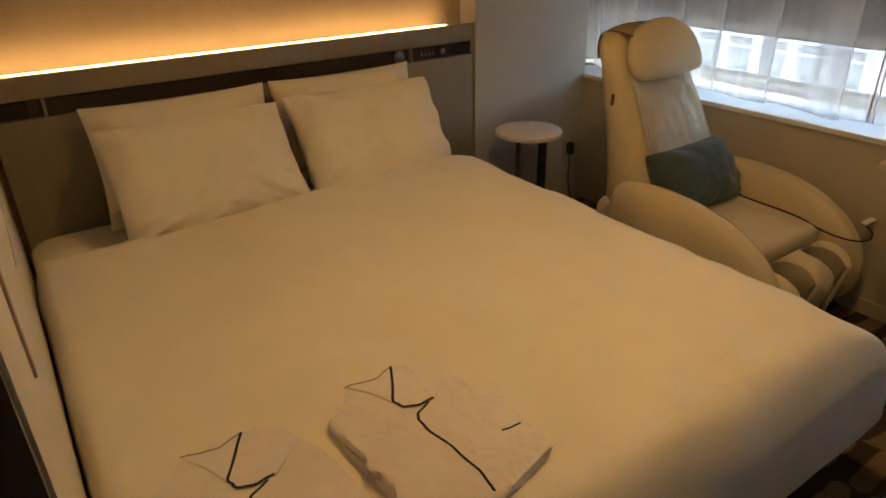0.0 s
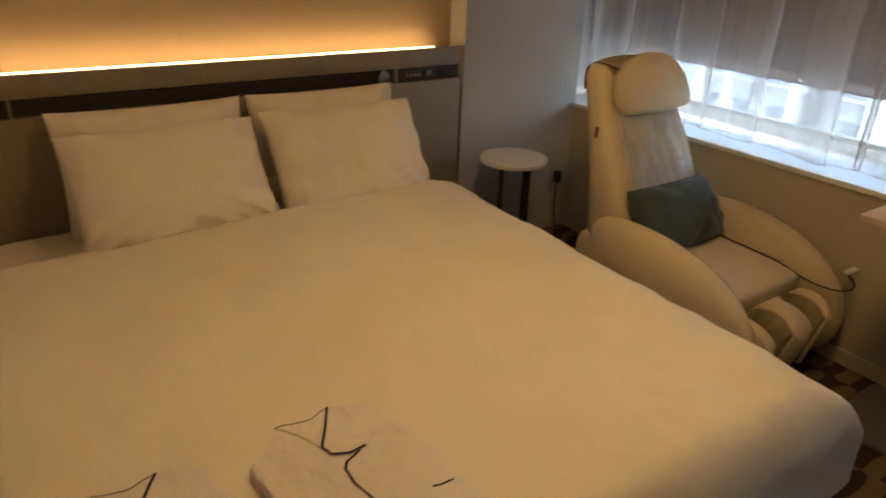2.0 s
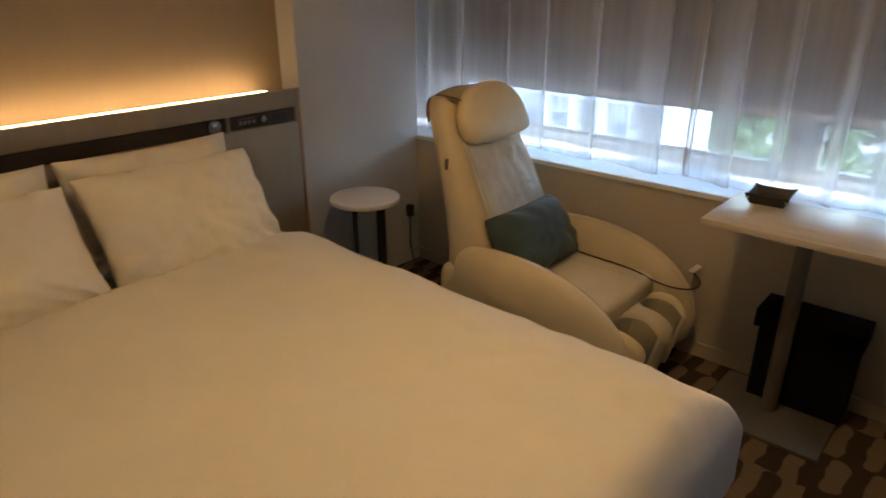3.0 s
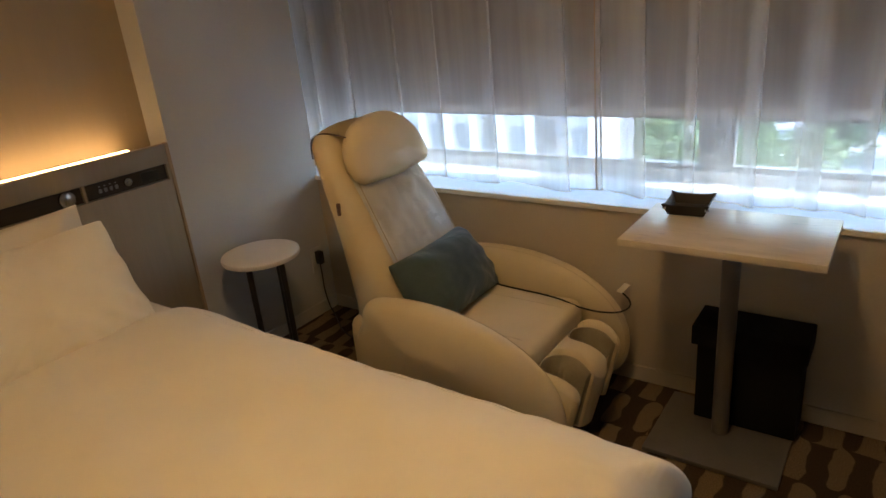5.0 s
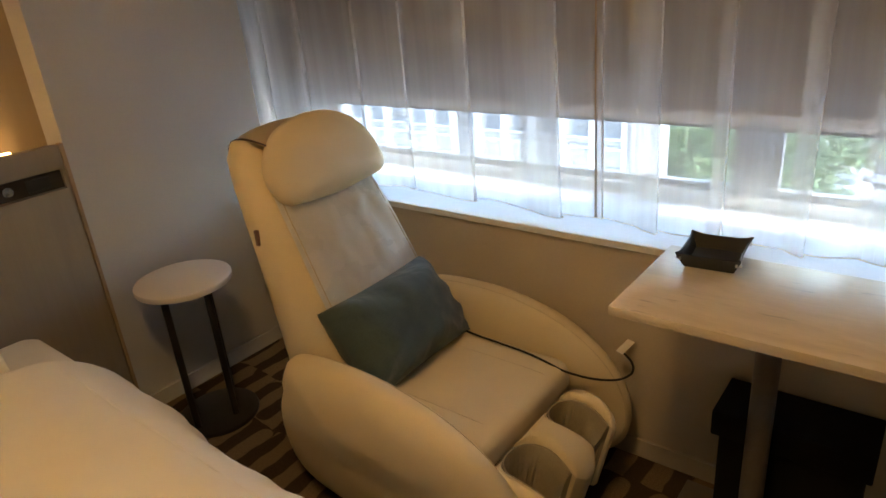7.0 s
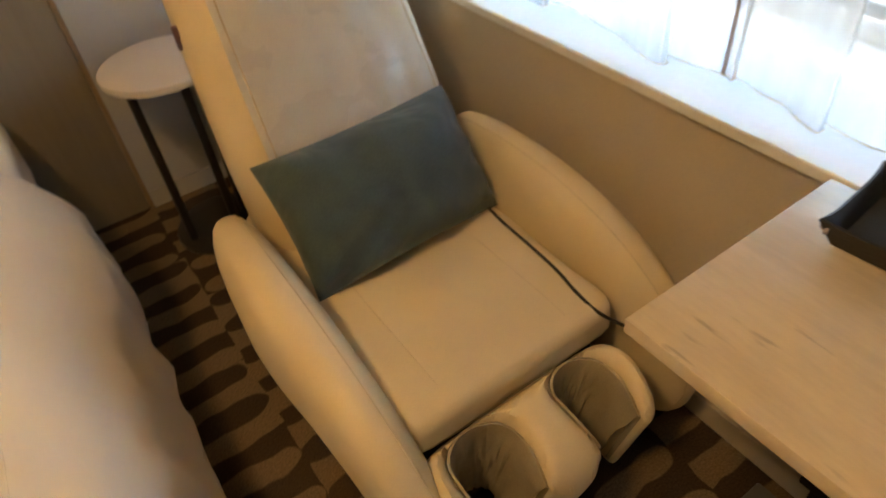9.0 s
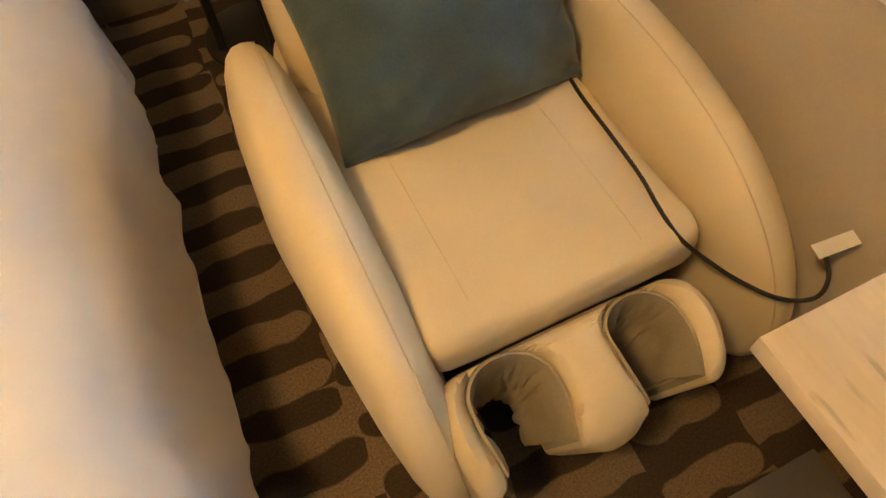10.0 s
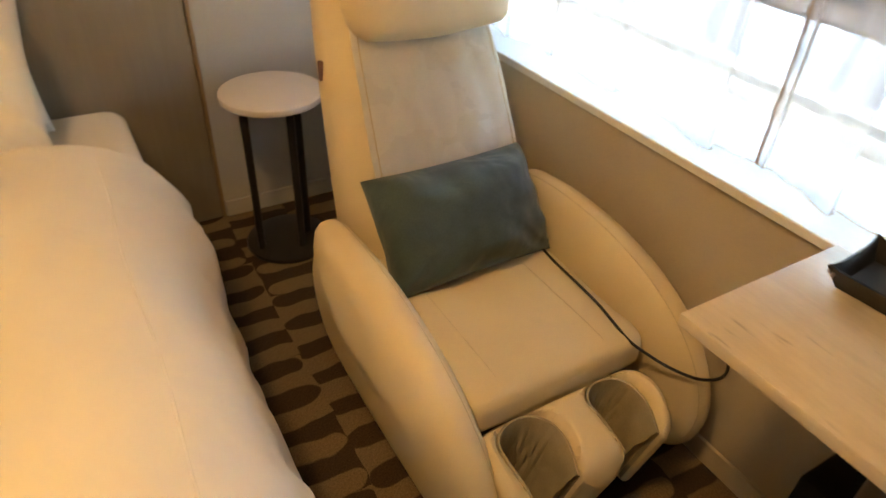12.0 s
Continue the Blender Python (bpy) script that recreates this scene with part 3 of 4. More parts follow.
def duvet():
    bm = soft_box((0.238, -1.965, 0.115), (1.900, -0.465, 0.586), (0.055, 0.105, 0.012), (0.31, 0.06, 0.26), 72, 2.1, 14.0)
    ruffle(bm, 0.010, 2.6, 1.0)
    for v in bm.verts:
        x, y, z = v.co
        v.co.y += 0.07 * max(0, (x - 0.6) / 1.3) * min(1, max(0, (y + 1.1) / 0.6))
        if x > 1.6:
            v.co.x += 0.050 * min(1, max(0, (0.42 - z) / 0.28)) * min(1, (x - 1.6) / 0.25)
            v.co.x += 0.042 * math.exp(-((y + 0.56) / 0.24) ** 2) * max(0, 1 - abs(z - 0.34) / 0.26) * min(1, (x - 1.6) / 0.25)
        f = min(1, max(0, (-1.70 - y) / 0.20))
        f = f * f * (3 - 2 * f)
        if z < 0.52 and x > 1.6:
            k = (0.52 - z) / 0.40 * min(1, (x - 1.6) / 0.2)
            wave = 0.012 * noise.noise(Vector((y * 8, z * 1.5, 8))) + 0.009 * noise.noise(Vector((y * 22 + z * 3, z * 2, 3))) + 0.005 * noise.noise(Vector((y * 48, z * 3, 6)))
            v.co.x += (0.004 * k + wave * min(1, 2 * k)) * (1 - 0.8 * f)
        if y < -1.70:
            if z < 0.47:
                v.co.z = 0.47 - (0.47 - z) * (1 - 0.30 * f)
                v.co.y += 0.015 * f * (0.47 - z) / 0.355
        if x > 1.62 and y > -1.85:
            g = min(1, (x - 1.62) / 0.15) * min(1, max(0, (0.60 - z) / 0.08)) * (1 - f)
            v.co.x += 0.0105 * g * noise.noise(Vector((y * 13 + z * 4, z * 3.5, 5)))
            v.co.z += 0.004 * g * noise.noise(Vector((y * 17 - z * 6, x * 4, 2)))
        if z > 0.3:
            v.co.z += 0.006 * min(1, (z - 0.3) / 0.25) * noise.fractal(Vector((x * 7, y * 7, 3)), 1, 2, 3)
        if x < 0.32:
            v.co.x = max(v.co.x, PANEL_X + 0.003)
    return bm


quilt = thing("duvet", (1.1, -1.2, 0.6), "plump white duvet spread smooth over the bed", "duvet")
bm = duvet()
shape = BVHTree.FromBMesh(bm)
part("cover", bm, SHEET, quilt)


def on_duvet(x, y):
    """The duvet's height at a place."""
    return shape.ray_cast((x, y, 2), (0, 0, -1))[0].z


part("seam", tube([(1.77 + 0.004 * math.sin(i * 0.8), -0.5 - i * 0.07, on_duvet(1.77 + 0.004 * math.sin(i * 0.8), -0.5 - i * 0.07) - 0.0006) for i in range(19)], 0.0024, 6), SHEET, quilt, "raised stitched seam")
def side_of_duvet(y, z):
    """The duvet's outer face at a place along its window side."""
    return shape.ray_cast((2.6, y, z), (-1, 0, 0))[0].x


part("hem", tube([(side_of_duvet(y, 0.126) + 0.001, y, 0.126) for y in [-0.62 - 0.04 * k for k in range(27)]], 0.0035, 6), SHEET, quilt, "folded white hem")

for cx, cy, cz, w, h, tilt, seed, yaw, lab in (
        (0.800, -0.132, 0.680, 0.600, 0.395, 13, 1.0, 0, "white pillow leaning against the headboard"),
        (1.412, -0.132, 0.680, 0.585, 0.395, 13, 5.0, 0, "white pillow leaning against the headboard"),
        (0.806, -0.322, 0.658, 0.600, 0.42, 39, 9.0, 1, "plump white pillow resting on another pillow"),
        (1.416, -0.314, 0.662, 0.585, 0.42, 38, 13.0, -2, "plump white pillow resting on another pillow")):
    bm = move(pillow_mesh(w, h, 0.165, seed, 0.05, 0.020, 76, 0.0, 3.2, 0.42, 0.026), Matrix.Translation((cx, cy, cz)) @ pose(0, 0, 0, -tilt, 0, yaw))
    solo("pillow", bm, PILLOW, (cx, cy, 0.6), lab, "pillow", "pillows on the bed")


def pyjama(dx, dy, dz, turn, lab, seed):
    """A folded shirt: stacked cloth layers, collar and dark piping."""
    c = Vector((0.77 + dx, -1.65 + dy, 0.575 + dz))
    th = thing("pyjama_shirt", c, lab, "pyjamas", "folded pyjamas on the bed")
    place = Matrix.Translation((0.784 + dx, -1.487 + dy, 0.572 + dz)) @ pose(0, 0, 0, 0, 0, turn) @ Matrix.Diagonal((1.2, 1.15, 0.58, 1)) @ Matrix.Translation((-0.781, 1.559, -0.616))
    block = [(0.648, -1.622), (0.70, -1.60), (0.80, -1.60), (0.840, -1.625), (0.864, -1.69), (0.872, -1.835), (0.76, -1.872), (0.665, -1.85)]
    shirt = [(0.643, -1.618), (0.672, -1.603), (0.684, -1.585), (0.698, -1.558), (0.74, -1.566), (0.781, -1.556), (0.815, -1.578), (0.848, -1.618), (0.864, -1.68), (0.872, -1.76), (0.874, -1.845), (0.76, -1.878), (0.668, -1.852), (0.655, -1.74)]
    for k, (z0, z1, grow) in enumerate(((0.612, 0.642, 0.010), (0.636, 0.666, 0.005), (0.658, 0.688, 0.0))):
        outline = shirt if k == 2 else block
        mid = Vector((0.765, -1.72))
        ring = []
        for i in range(len(outline)):
            a, b = Vector(outline[i]), Vector(outline[(i + 1) % len(outline)])
            for s in range(5):
                p = a.lerp(b, s / 5)
                d = (p - mid)
                p = mid + d * (1 + grow / 0.12) + d.normalized() * 0.007 * noise.noise(Vector((p.x * 24, p.y * 24, k * 3 + seed)))
                ring.append((p.x, p.y))
        bm = extrude(ring, z0, z1, 0.0135, 5)
        bmesh.ops.triangulate(bm, faces=[f for f in bm.faces if len(f.verts) > 4])
        if k == 2:
            bmesh.ops.subdivide_edges(bm, edges=bm.edges[:], cuts=2, use_grid_fill=True)
            bmesh.ops.subdivide_edges(bm, edges=[e for e in bm.edges if e.calc_length() > 0.02], cuts=2)
            bmesh.ops.triangulate(bm, faces=bm.faces[:])
            for v in bm.verts:
                if v.co.z > 0.68:
                    away = Vector((v.co.x - 0.765, v.co.y + 1.72)).length
                    v.co.z += 0.010 * max(0, 1 - (away / 0.16) ** 2) + 0.011 * noise.fractal(Vector((v.co.x * 16 + v.co.y * 9, v.co.y * 7, seed)), 1, 2, 3) * min(1, max(0, (0.15 - away) / 0.06))
        if k < 2:
            part("folded_layer", move(bm, place), PYJAMA, th)
    top = BVHTree.FromBMesh(bm)
    part("folded_layer", move(bm, place), PYJAMA, th)

    def lie(x, y, lift):
        hit = top.ray_cast((x, y, 1.0), (0, 0, -1))[0]
        return (x, y, (hit.z if hit and hit.z > 0.67 else 0.684) + lift)

    def line(pts, r, lift=0.0012):
        fine = [p for a, b in zip(pts, pts[1:]) for p in (a, ((a[0] + b[0]) / 2, (a[1] + b[1]) / 2))] + [pts[-1]]
        part("piping", move(tube([lie(x, y, lift) for x, y in fine], r, 6), place), PIPING, th, "dark navy piping")

    collar = [(0.700, -1.562), (0.722, -1.570), (0.748, -1.575), (0.781, -1.560), (0.835, -1.578), (0.845, -1.62), (0.81, -1.655), (0.792, -1.672), (0.766, -1.674), (0.742, -1.664), (0.737, -1.645), (0.72, -1.60)]
    bm = bmesh.new()
    under, over = [[bm.verts.new(lie(x, y, h)) for x, y in collar] for h in (-0.004, 0.006)]
    bm.faces.new(under[::-1])
    bm.faces.new(over)
    for a in range(len(collar)):
        b = (a + 1) % len(collar)
        bm.faces.new((under[a], under[b], over[b], over[a]))
    bmesh.ops.triangulate(bm, faces=bm.faces[:])
    part("collar", move(bm, place), PYJAMA, th)
    line([(0.781, -1.559), (0.759, -1.604), (0.738, -1.643), (0.743, -1.664), (0.766, -1.673), (0.790, -1.671)], 0.0021, 0.007)
    line([(0.781, -1.673), (0.755, -1.686), (0.747, -1.70), (0.746, -1.729), (0.756, -1.77), (0.762, -1.826), (0.757, -1.866)], 0.0021)
    line([(0.698, -1.560), (0.72, -1.570), (0.748, -1.575), (0.781, -1.559)], 0.0009, 0.007)
    line([(0.832, -1.785), (0.843, -1.788), (0.862, -1.789)], 0.0017)


pyjama(0, 0, 0, 0, "white folded pyjama shirt with navy piping", 1)
pyjama(-0.295, -0.005, -0.002, -1, "white folded pyjama shirt with navy piping, beside another", 7)

# ---- the massage chair ----
CX = 2.455
chair = thing("massage_chair", (CX, -0.95, 0), "cream leather massage chair with foot wells", "chair")


def pod(profile, x_mid, half, lean=0.0, power=2.6):
    """A padded side shell: a closed outline in (y, z), swollen to both sides."""
    line = smooth_line([(0, y, z) for y, z in profile] + [(0, *profile[0])], 64)[:-1]
    mid = sum(line, Vector()) / len(line)
    rings = []
    for i in range(15):
        a = -math.pi / 2 + math.pi * i / 14
        s = math.sin(a)
        f = max(0.02, math.cos(a)) ** (2 / power * 1.0) if abs(s) < 1 else 0.02
        f = max(0.03, (1 - abs(s) ** power)) ** (1 / power)
        rings.append([Vector((x_mid + half * s + lean * (p.z - 0.25), mid.y + (p.y - mid.y) * f, mid.z + (p.z - mid.z) * f)) for p in line])
    return loft(rings)


ARM = [(-0.805, 0.39), (-0.828, 0.452), (-0.88, 0.489), (-1.0, 0.504), (-1.12, 0.502), (-1.22, 0.488), (-1.33, 0.455), (-1.43, 0.395), (-1.50, 0.31), (-1.525, 0.20),
       (-1.495, 0.10), (-1.40, 0.045), (-1.15, 0.03), (-0.9, 0.04), (-0.78, 0.08), (-0.74, 0.18), (-0.755, 0.30)]
for sgn, xm in ((-1, 2.192), (1, 2.722)):
    profile = ARM if sgn < 0 else [(y, z - (0.007 if z > 0.3 else 0)) for y, z in ARM]
    lean = -0.08 if sgn < 0 else -0.02
    arm = part("armrest", pod(profile, xm, 0.064, lean), LEATHER, chair)
    line = smooth_line([(0, y, z) for y, z in profile[:11]], 40)
    mid = Vector((0, sum(y for y, z in profile) / len(profile), sum(z for y, z in profile) / len(profile)))
    f = (1 - 0.30 ** 2.6) ** (1 / 2.6) + 0.003
    part("seam", tube([(xm - sgn * 0.064 * 0.30 + lean * (p.z - 0.25), mid.y + (p.y - mid.y) * f, mid.z + (p.z - mid.z) * f) for p in line[::2]], 0.0011, 5), STITCH, arm, "stitched seam")


def section(z, yf, yr, xc, w, n=56, power=2.7):
    ring = []
    for k in range(n):
        a = 2 * math.pi * k / n
        c, s = math.cos(a), math.sin(a)
        ring.append(Vector((xc + w * math.copysign(abs(c) ** (2 / power), c), (yf + yr) / 2 + (yr - yf) / 2 * math.copysign(abs(s) ** (2 / power), s), z)))
    return ring


BACK = [(0.24, -0.947, -0.661, 0.174), (0.28, -0.992, -0.634, 0.212), (0.40, -0.96, -0.648, 0.222), (0.50, -0.914, -0.645, 0.225), (0.60, -0.865, -0.638, 0.224), (0.70, -0.811, -0.62, 0.219),
        (0.80, -0.754, -0.596, 0.212), (0.88, -0.712, -0.57, 0.202), (0.94, -0.68, -0.55, 0.189), (0.975, -0.659, -0.545, 0.163), (0.99, -0.642, -0.557, 0.119), (0.995, -0.619, -0.58, 0.054)]


def back_at(z):
    for a, b in zip(BACK, BACK[1:]):
        if a[0] <= z <= b[0]:
            t = (z - a[0]) / (b[0] - a[0])
            return [a[i] + (b[i] - a[i]) * t for i in range(1, 4)]
    return BACK[-1][1:]


part("backrest", loft([section(z, yf, yr, CX, w) for z, yf, yr, w in BACK]), LEATHER, chair)


def back_cover():
    """A loose glossy sheet over the backrest's front, with slack creases."""
    bm = bmesh.new()
    grid = []
    for i in range(37):
        u = -1 + 2 * i / 36
        col = []
        for j in range(41):
            z = 0.36 + 0.56 * j / 40
            yf, yr, w = back_at(z)
            x = CX + 0.012 + u * (w - 0.038)
            slack = 0.008 * noise.fractal(Vector((u * 2.2, z * 9, 2)), 1, 2, 3)
            pull = max(0.0, min(1.0, (u + 0.1) / 0.5)) * max(0.0, 1 - abs(z - 0.72) / 0.2)
            slack += 0.018 * pull * (1 - 1.5 * abs(math.sin(15 * (z + 0.11 * u) + 1.5 * noise.noise(Vector((u * 2, z * 5, 7)))))) * (1 - abs(u) ** 6)
            slack += 0.004 * max(0.0, -u) * math.sin(30 * z + 4 * u) * (1 - abs(u) ** 6)
            y = yf - 0.019 - slack + 0.012 * u * u + 0.010 * abs(u) ** 6
            col.append(bm.verts.new((x, y, z)))
        grid.append(col)
    for i in range(36):
        for j in range(40):
            bm.faces.new((grid[i][j], grid[i + 1][j], grid[i + 1][j + 1], grid[i][j + 1]))
    bmesh.ops.solidify(bm, geom=bm.faces[:], thickness=0.006)
    return bm


cov = part("back_cover", back_cover(), COVER, chair, "pale glossy creased vinyl cover")
for u in (-0.93, 0.93):
    pts = []
    for j in range(8):
        z = 0.40 + 0.47 * j / 7
        yf, yr, w = back_at(z)
        pts.append((CX + 0.012 + u * (w - 0.038), yf - 0.0235 + 0.012 * u * u + 0.010 * abs(u) ** 6, z))
    part("seam", tube(pts, 0.0013, 5), STITCH, cov, "stitched seam")


def headrest():
    """A domed cushion, broad below and round above."""
    line = [(-0.150, -0.102), (-0.183, -0.075), (-0.196, -0.02), (-0.180, 0.045), (-0.135, 0.096), (-0.07, 0.122), (0.0, 0.130), (0.07, 0.120), (0.135, 0.085), (0.183, 0.02), (0.203, -0.05), (0.193, -0.085), (0.150, -0.100), (0.0, -0.112)]
    pts = smooth_line([(x, 0, z) for x, z in line] + [(*line[0][:1], 0, line[0][1])], 72)[:-1]
    rings = []
    for i in range(17):
        s = -math.cos(math.pi * i / 16)
        f = max(0.03, 1 - abs(s) ** 2.5) ** (1 / 2.5)
        rings.append([Vector((p.x * f, 0.056 * s, p.z * f)) for p in pts])
    return ruffle(loft(rings), 0.004, 7, 3)


part("headrest", move(headrest(), Matrix.Translation((2.474, -0.732, 0.913)) @ pose(0, 0, 0, -17) @ Matrix.Diagonal((0.985, 1, 0.952, 1))), LEATHER, chair)
strap = bmesh.new()
strap_line = smooth_line([(0, -0.71, 0.985), (0, -0.65, 0.994), (0, -0.60, 0.994), (0, -0.553, 0.978), (0, -0.538, 0.94), (0, -0.540, 0.88)], 24)
flap_at = lambda x, p: (x, p.y, p.z + 0.014 - 0.9 * (x - CX) ** 2 - 14 * (x - CX) ** 4)
rows = [[strap.verts.new(flap_at(x, p)) for x in [CX - 0.138 + 0.276 * k / 10 for k in range(11)]] for p in strap_line]
for a, b in zip(rows, rows[1:]):
    for k in range(10):
        strap.faces.new((a[k], a[k + 1], b[k + 1], b[k]))
bmesh.ops.solidify(strap, geom=strap.faces[:], thickness=0.006)
flap = part("headrest_flap", strap, LEATHER, chair, "leather flap folded over the top")
# Shadow line under the flap, drawn as dark brown rods along its edges.
for x in (CX - 0.139, CX + 0.139):
    part("edge_shadow", tube([flap_at(x, p) for p in strap_line[::3]], 0.0028, 6), DARKEND, flap, "dark brown line for the shadow under the flap edge")
part("label", box(2.233, 2.2425, -0.712, -0.700, 0.732, 0.774, 0.0015), RED, chair, "small dark reddish label on the side")

seat = part("seat", ruffle(soft_box((2.222, -1.388, 0.285), (2.654, -0.85, 0.378), (0.03, 0.05, 0.03), (0.03, 0.05, 0.035), 20, 2.3), 0.004, 5, 2), LEATHER, chair)
for x in (2.305, 2.555):
    part("seam", tube([(x, -1.04, 0.3788), (x, -1.21, 0.3792), (x, -1.325, 0.3785), (x, -1.364, 0.371), (x, -1.388, 0.342)], 0.0005, 5), STITCH, seat, "stitched seam")
# Dark gap below the seat, a black block standing in for shade.
part("under_seat_dark", box(2.235, 2.635, -1.355, -0.76, 0.03, 0.283, 0.01), BLACK, chair, "black block for the dark gap below the seat")
part("rear_body", soft_box((2.225, -1.03, 0.02), (2.650, -0.66, 0.36), (0.04, 0.04, 0.02), (0.04, 0.08, 0.08), 10), LEATHER, chair)


def foot_well(xa, xb):
    """Outline of one open well from its front left, round its back, to its front right."""
    r = (xb - xa) / 2
    c = (xa + xb) / 2
    pts = [(xa + 0.010, -1.540), (xa, -1.490)]
    for k in range(11):
        a = math.pi - math.pi * k / 10
        pts.append((c + r * math.cos(a), -1.400 - r * 0.9 + r * 0.9 * math.sin(a)))
    return pts + [(xb, -1.490), (xb - 0.010, -1.540)]


left_well, right_well = foot_well(2.248, 2.374), foot_well(2.458, 2.570)
outline = [(2.250, -1.404), (2.222, -1.418), (2.208, -1.480), (2.214, -1.535), (2.228, -1.553), (2.246, -1.555)] + left_well \
    + [(2.376, -1.553), (2.395, -1.562), (2.417, -1.564), (2.44, -1.560), (2.455, -1.552)] + right_well \
    + [(2.574, -1.550), (2.592, -1.540), (2.605, -1.510), (2.613, -1.460), (2.602, -1.422), (2.575, -1.404), (2.53, -1.402), (2.47, -1.402), (2.41, -1.402), (2.35, -1.402), (2.29, -1.402)]
outline = [(p.x, p.y) for p in smooth_line([(x, y, 0) for x, y in outline] + [(*outline[0], 0)], 170)[:-1]]
bm = extrude(outline, 0.07, 0.337, 0.004, 2)
for _ in range(4):
    bmesh.ops.triangulate(bm, faces=[f for f in bm.faces if len(f.verts) > 3])
    bmesh.ops.subdivide_edges(bm, edges=[e for e in bm.edges if e.calc_length() > 0.013], cuts=1)
flat_line = [Vector(p) for p in outline]
for v in bm.verts:
    if v.co.z > 0.33:
        p = Vector((v.co.x, v.co.y))
        d = min((p - a.lerp(b, min(1, max(0, (p - a).dot(b - a) / max(1e-9, (b - a).length_squared))))).length for a, b in zip(flat_line, flat_line[1:] + flat_line[:1]))
        d = min(d, 0.026)
        v.co.z -= 0.026 - math.sqrt(max(0, 0.026 ** 2 - (0.026 - d) ** 2))
bmesh.ops.triangulate(bm, faces=bm.faces[:])


def tuck(bm):
    """Leans the foot block back towards its lower end and lowers its front."""
    for v in bm.verts:
        x, y, z = v.co
        drop = max(0.0, -1.450 - y) / 0.11
        v.co.z = z - 0.065 * drop ** 2.5 * (z - 0.07) / 0.265
        v.co.y = y + 0.20 * (0.335 - z)
    return bm


foot = part("footrest", tuck(bm), LEATHER, chair)
for k, well in enumerate((left_well, right_well)):
    cxm = (well[0][0] + well[-1][0]) / 2
    bm = bmesh.new()
    line = smooth_line([(x, y, 0) for x, y in well], 60)
    skins = []
    for inset in (0.001, 0.0055):
        rows = []
        for j in range(21):
            g = j / 20
            z = 0.08 + 0.238 * g
            row = []
            for i, p in enumerate(line):
                q = Vector((cxm, -1.480, 0))
                d = (q - Vector((p.x, max(p.y, -1.520), 0)))
                d = d.normalized() if d.length > 1e-4 else d
                fold = (0.020 * abs(noise.noise(Vector((i * 0.20, g * 1.6, k * 5)))) + 0.006 * abs(noise.noise(Vector((i * 0.4, g * 5, k * 3 + 1))))) * min(1, (1 - g) * 3) + (0.020 * (1 - g) ** 0.8 if inset > 0.004 else 0)
                put = p + d * (inset + (fold if inset > 0.004 else 0))
                row.append(bm.verts.new((put.x, put.y, z)))
            rows.append(row)
        skins.append(rows)
    for rows in skins:
        for a, b in zip(rows, rows[1:]):
            for i in range(len(line) - 1):
                bm.faces.new((a[i], a[i + 1], b[i + 1], b[i]))
    for i in range(len(line) - 1):
        bm.faces.new((skins[0][-1][i], skins[0][-1][i + 1], skins[1][-1][i + 1], skins[1][-1][i]))
    part("well_lining", tuck(bm), LINER, foot, "creased olive grey cloth lining")

cable = thing("remote_cable", (2.63, -1.25, 0.375), "thin black cable lying across the chair seat", "cable")
part("cord", tube([(2.640, -0.99, 0.386), (2.632, -1.03, 0.383), (2.622, -1.10, 0.3825), (2.618, -1.18, 0.3825), (2.612, -1.27, 0.3825), (2.602, -1.335, 0.381), (2.608, -1.378, 0.366), (2.628, -1.412, 0.350), (2.655, -1.455, 0.336),
                   (2.69, -1.500, 0.330), (2.725, -1.522, 0.338), (2.752, -1.510, 0.352), (2.765, -1.475, 0.370)], 0.0032, 8), BLACK, cable)
tag = part("tag", move(box(-0.030, 0.030, -0.0105, 0.0105, -0.0010, 0.0010, 0.0004), Matrix.Translation((2.774, -1.482, 0.380)) @ pose(0, 0, 0, 10, -8, -8)), TAG, cable, "small white paper tag")

cu = move(pillow_mesh(0.412, 0.266, 0.205, 21, 0.05, 0.017, 72, 0.0, 3.0, 0.5, 0.008), Matrix.Translation((2.447, -0.972, 0.474)) @ pose(0, 0, 0, -40, 0, 1))
solo("cushion", cu, TEAL, (2.447, -0.98, 0.375), "teal suede cushion leaning on the chair back", "cushion")

# ---- side table by the pier ----
stool = thing("side_table", (2.266, -0.212, 0), "small round white side table on dark legs", "table")
part("tabletop", disc(2.266, -0.212, 0.497, 0.517, 0.151, 64, 0.005), STOOLTOP, stool)
for x, y in ((2.166, -0.255), (2.333, -0.222), (2.285, -0.300)):
    part("leg", tube([(x, y, 0.016), (x, y, 0.496)], 0.0115, 14), DARKSTEEL, stool)
part("foot_plate", disc(2.262, -0.235, 0.001, 0.016, 0.135, 44, 0.004), DARKSTEEL, stool, "round dark steel foot plate")

outlet = thing("wall_socket", (2.725, -0.002, 0.26), "black plug in a white wall socket", "socket")
part("plate", box(2.698, 2.768, -0.007, -0.0005, 0.215, 0.335, 0.002), PAINT, outlet)
part("plug", box(2.718, 2.746, -0.042, -0.0075, 0.258, 0.320, 0.005), BLACK, outlet, "black adapter plug")
part("cord", tube([(2.724, -0.03, 0.258), (2.722, -0.034, 0.2), (2.726, -0.03, 0.12), (2.735, -0.04, 0.03), (2.72, -0.08, 0.006), (2.66, -0.16, 0.005), (2.60, -0.26, 0.005), (2.55, -0.45, 0.005), (2.5, -0.62, 0.02)], 0.0032, 8), BLACK, outlet)

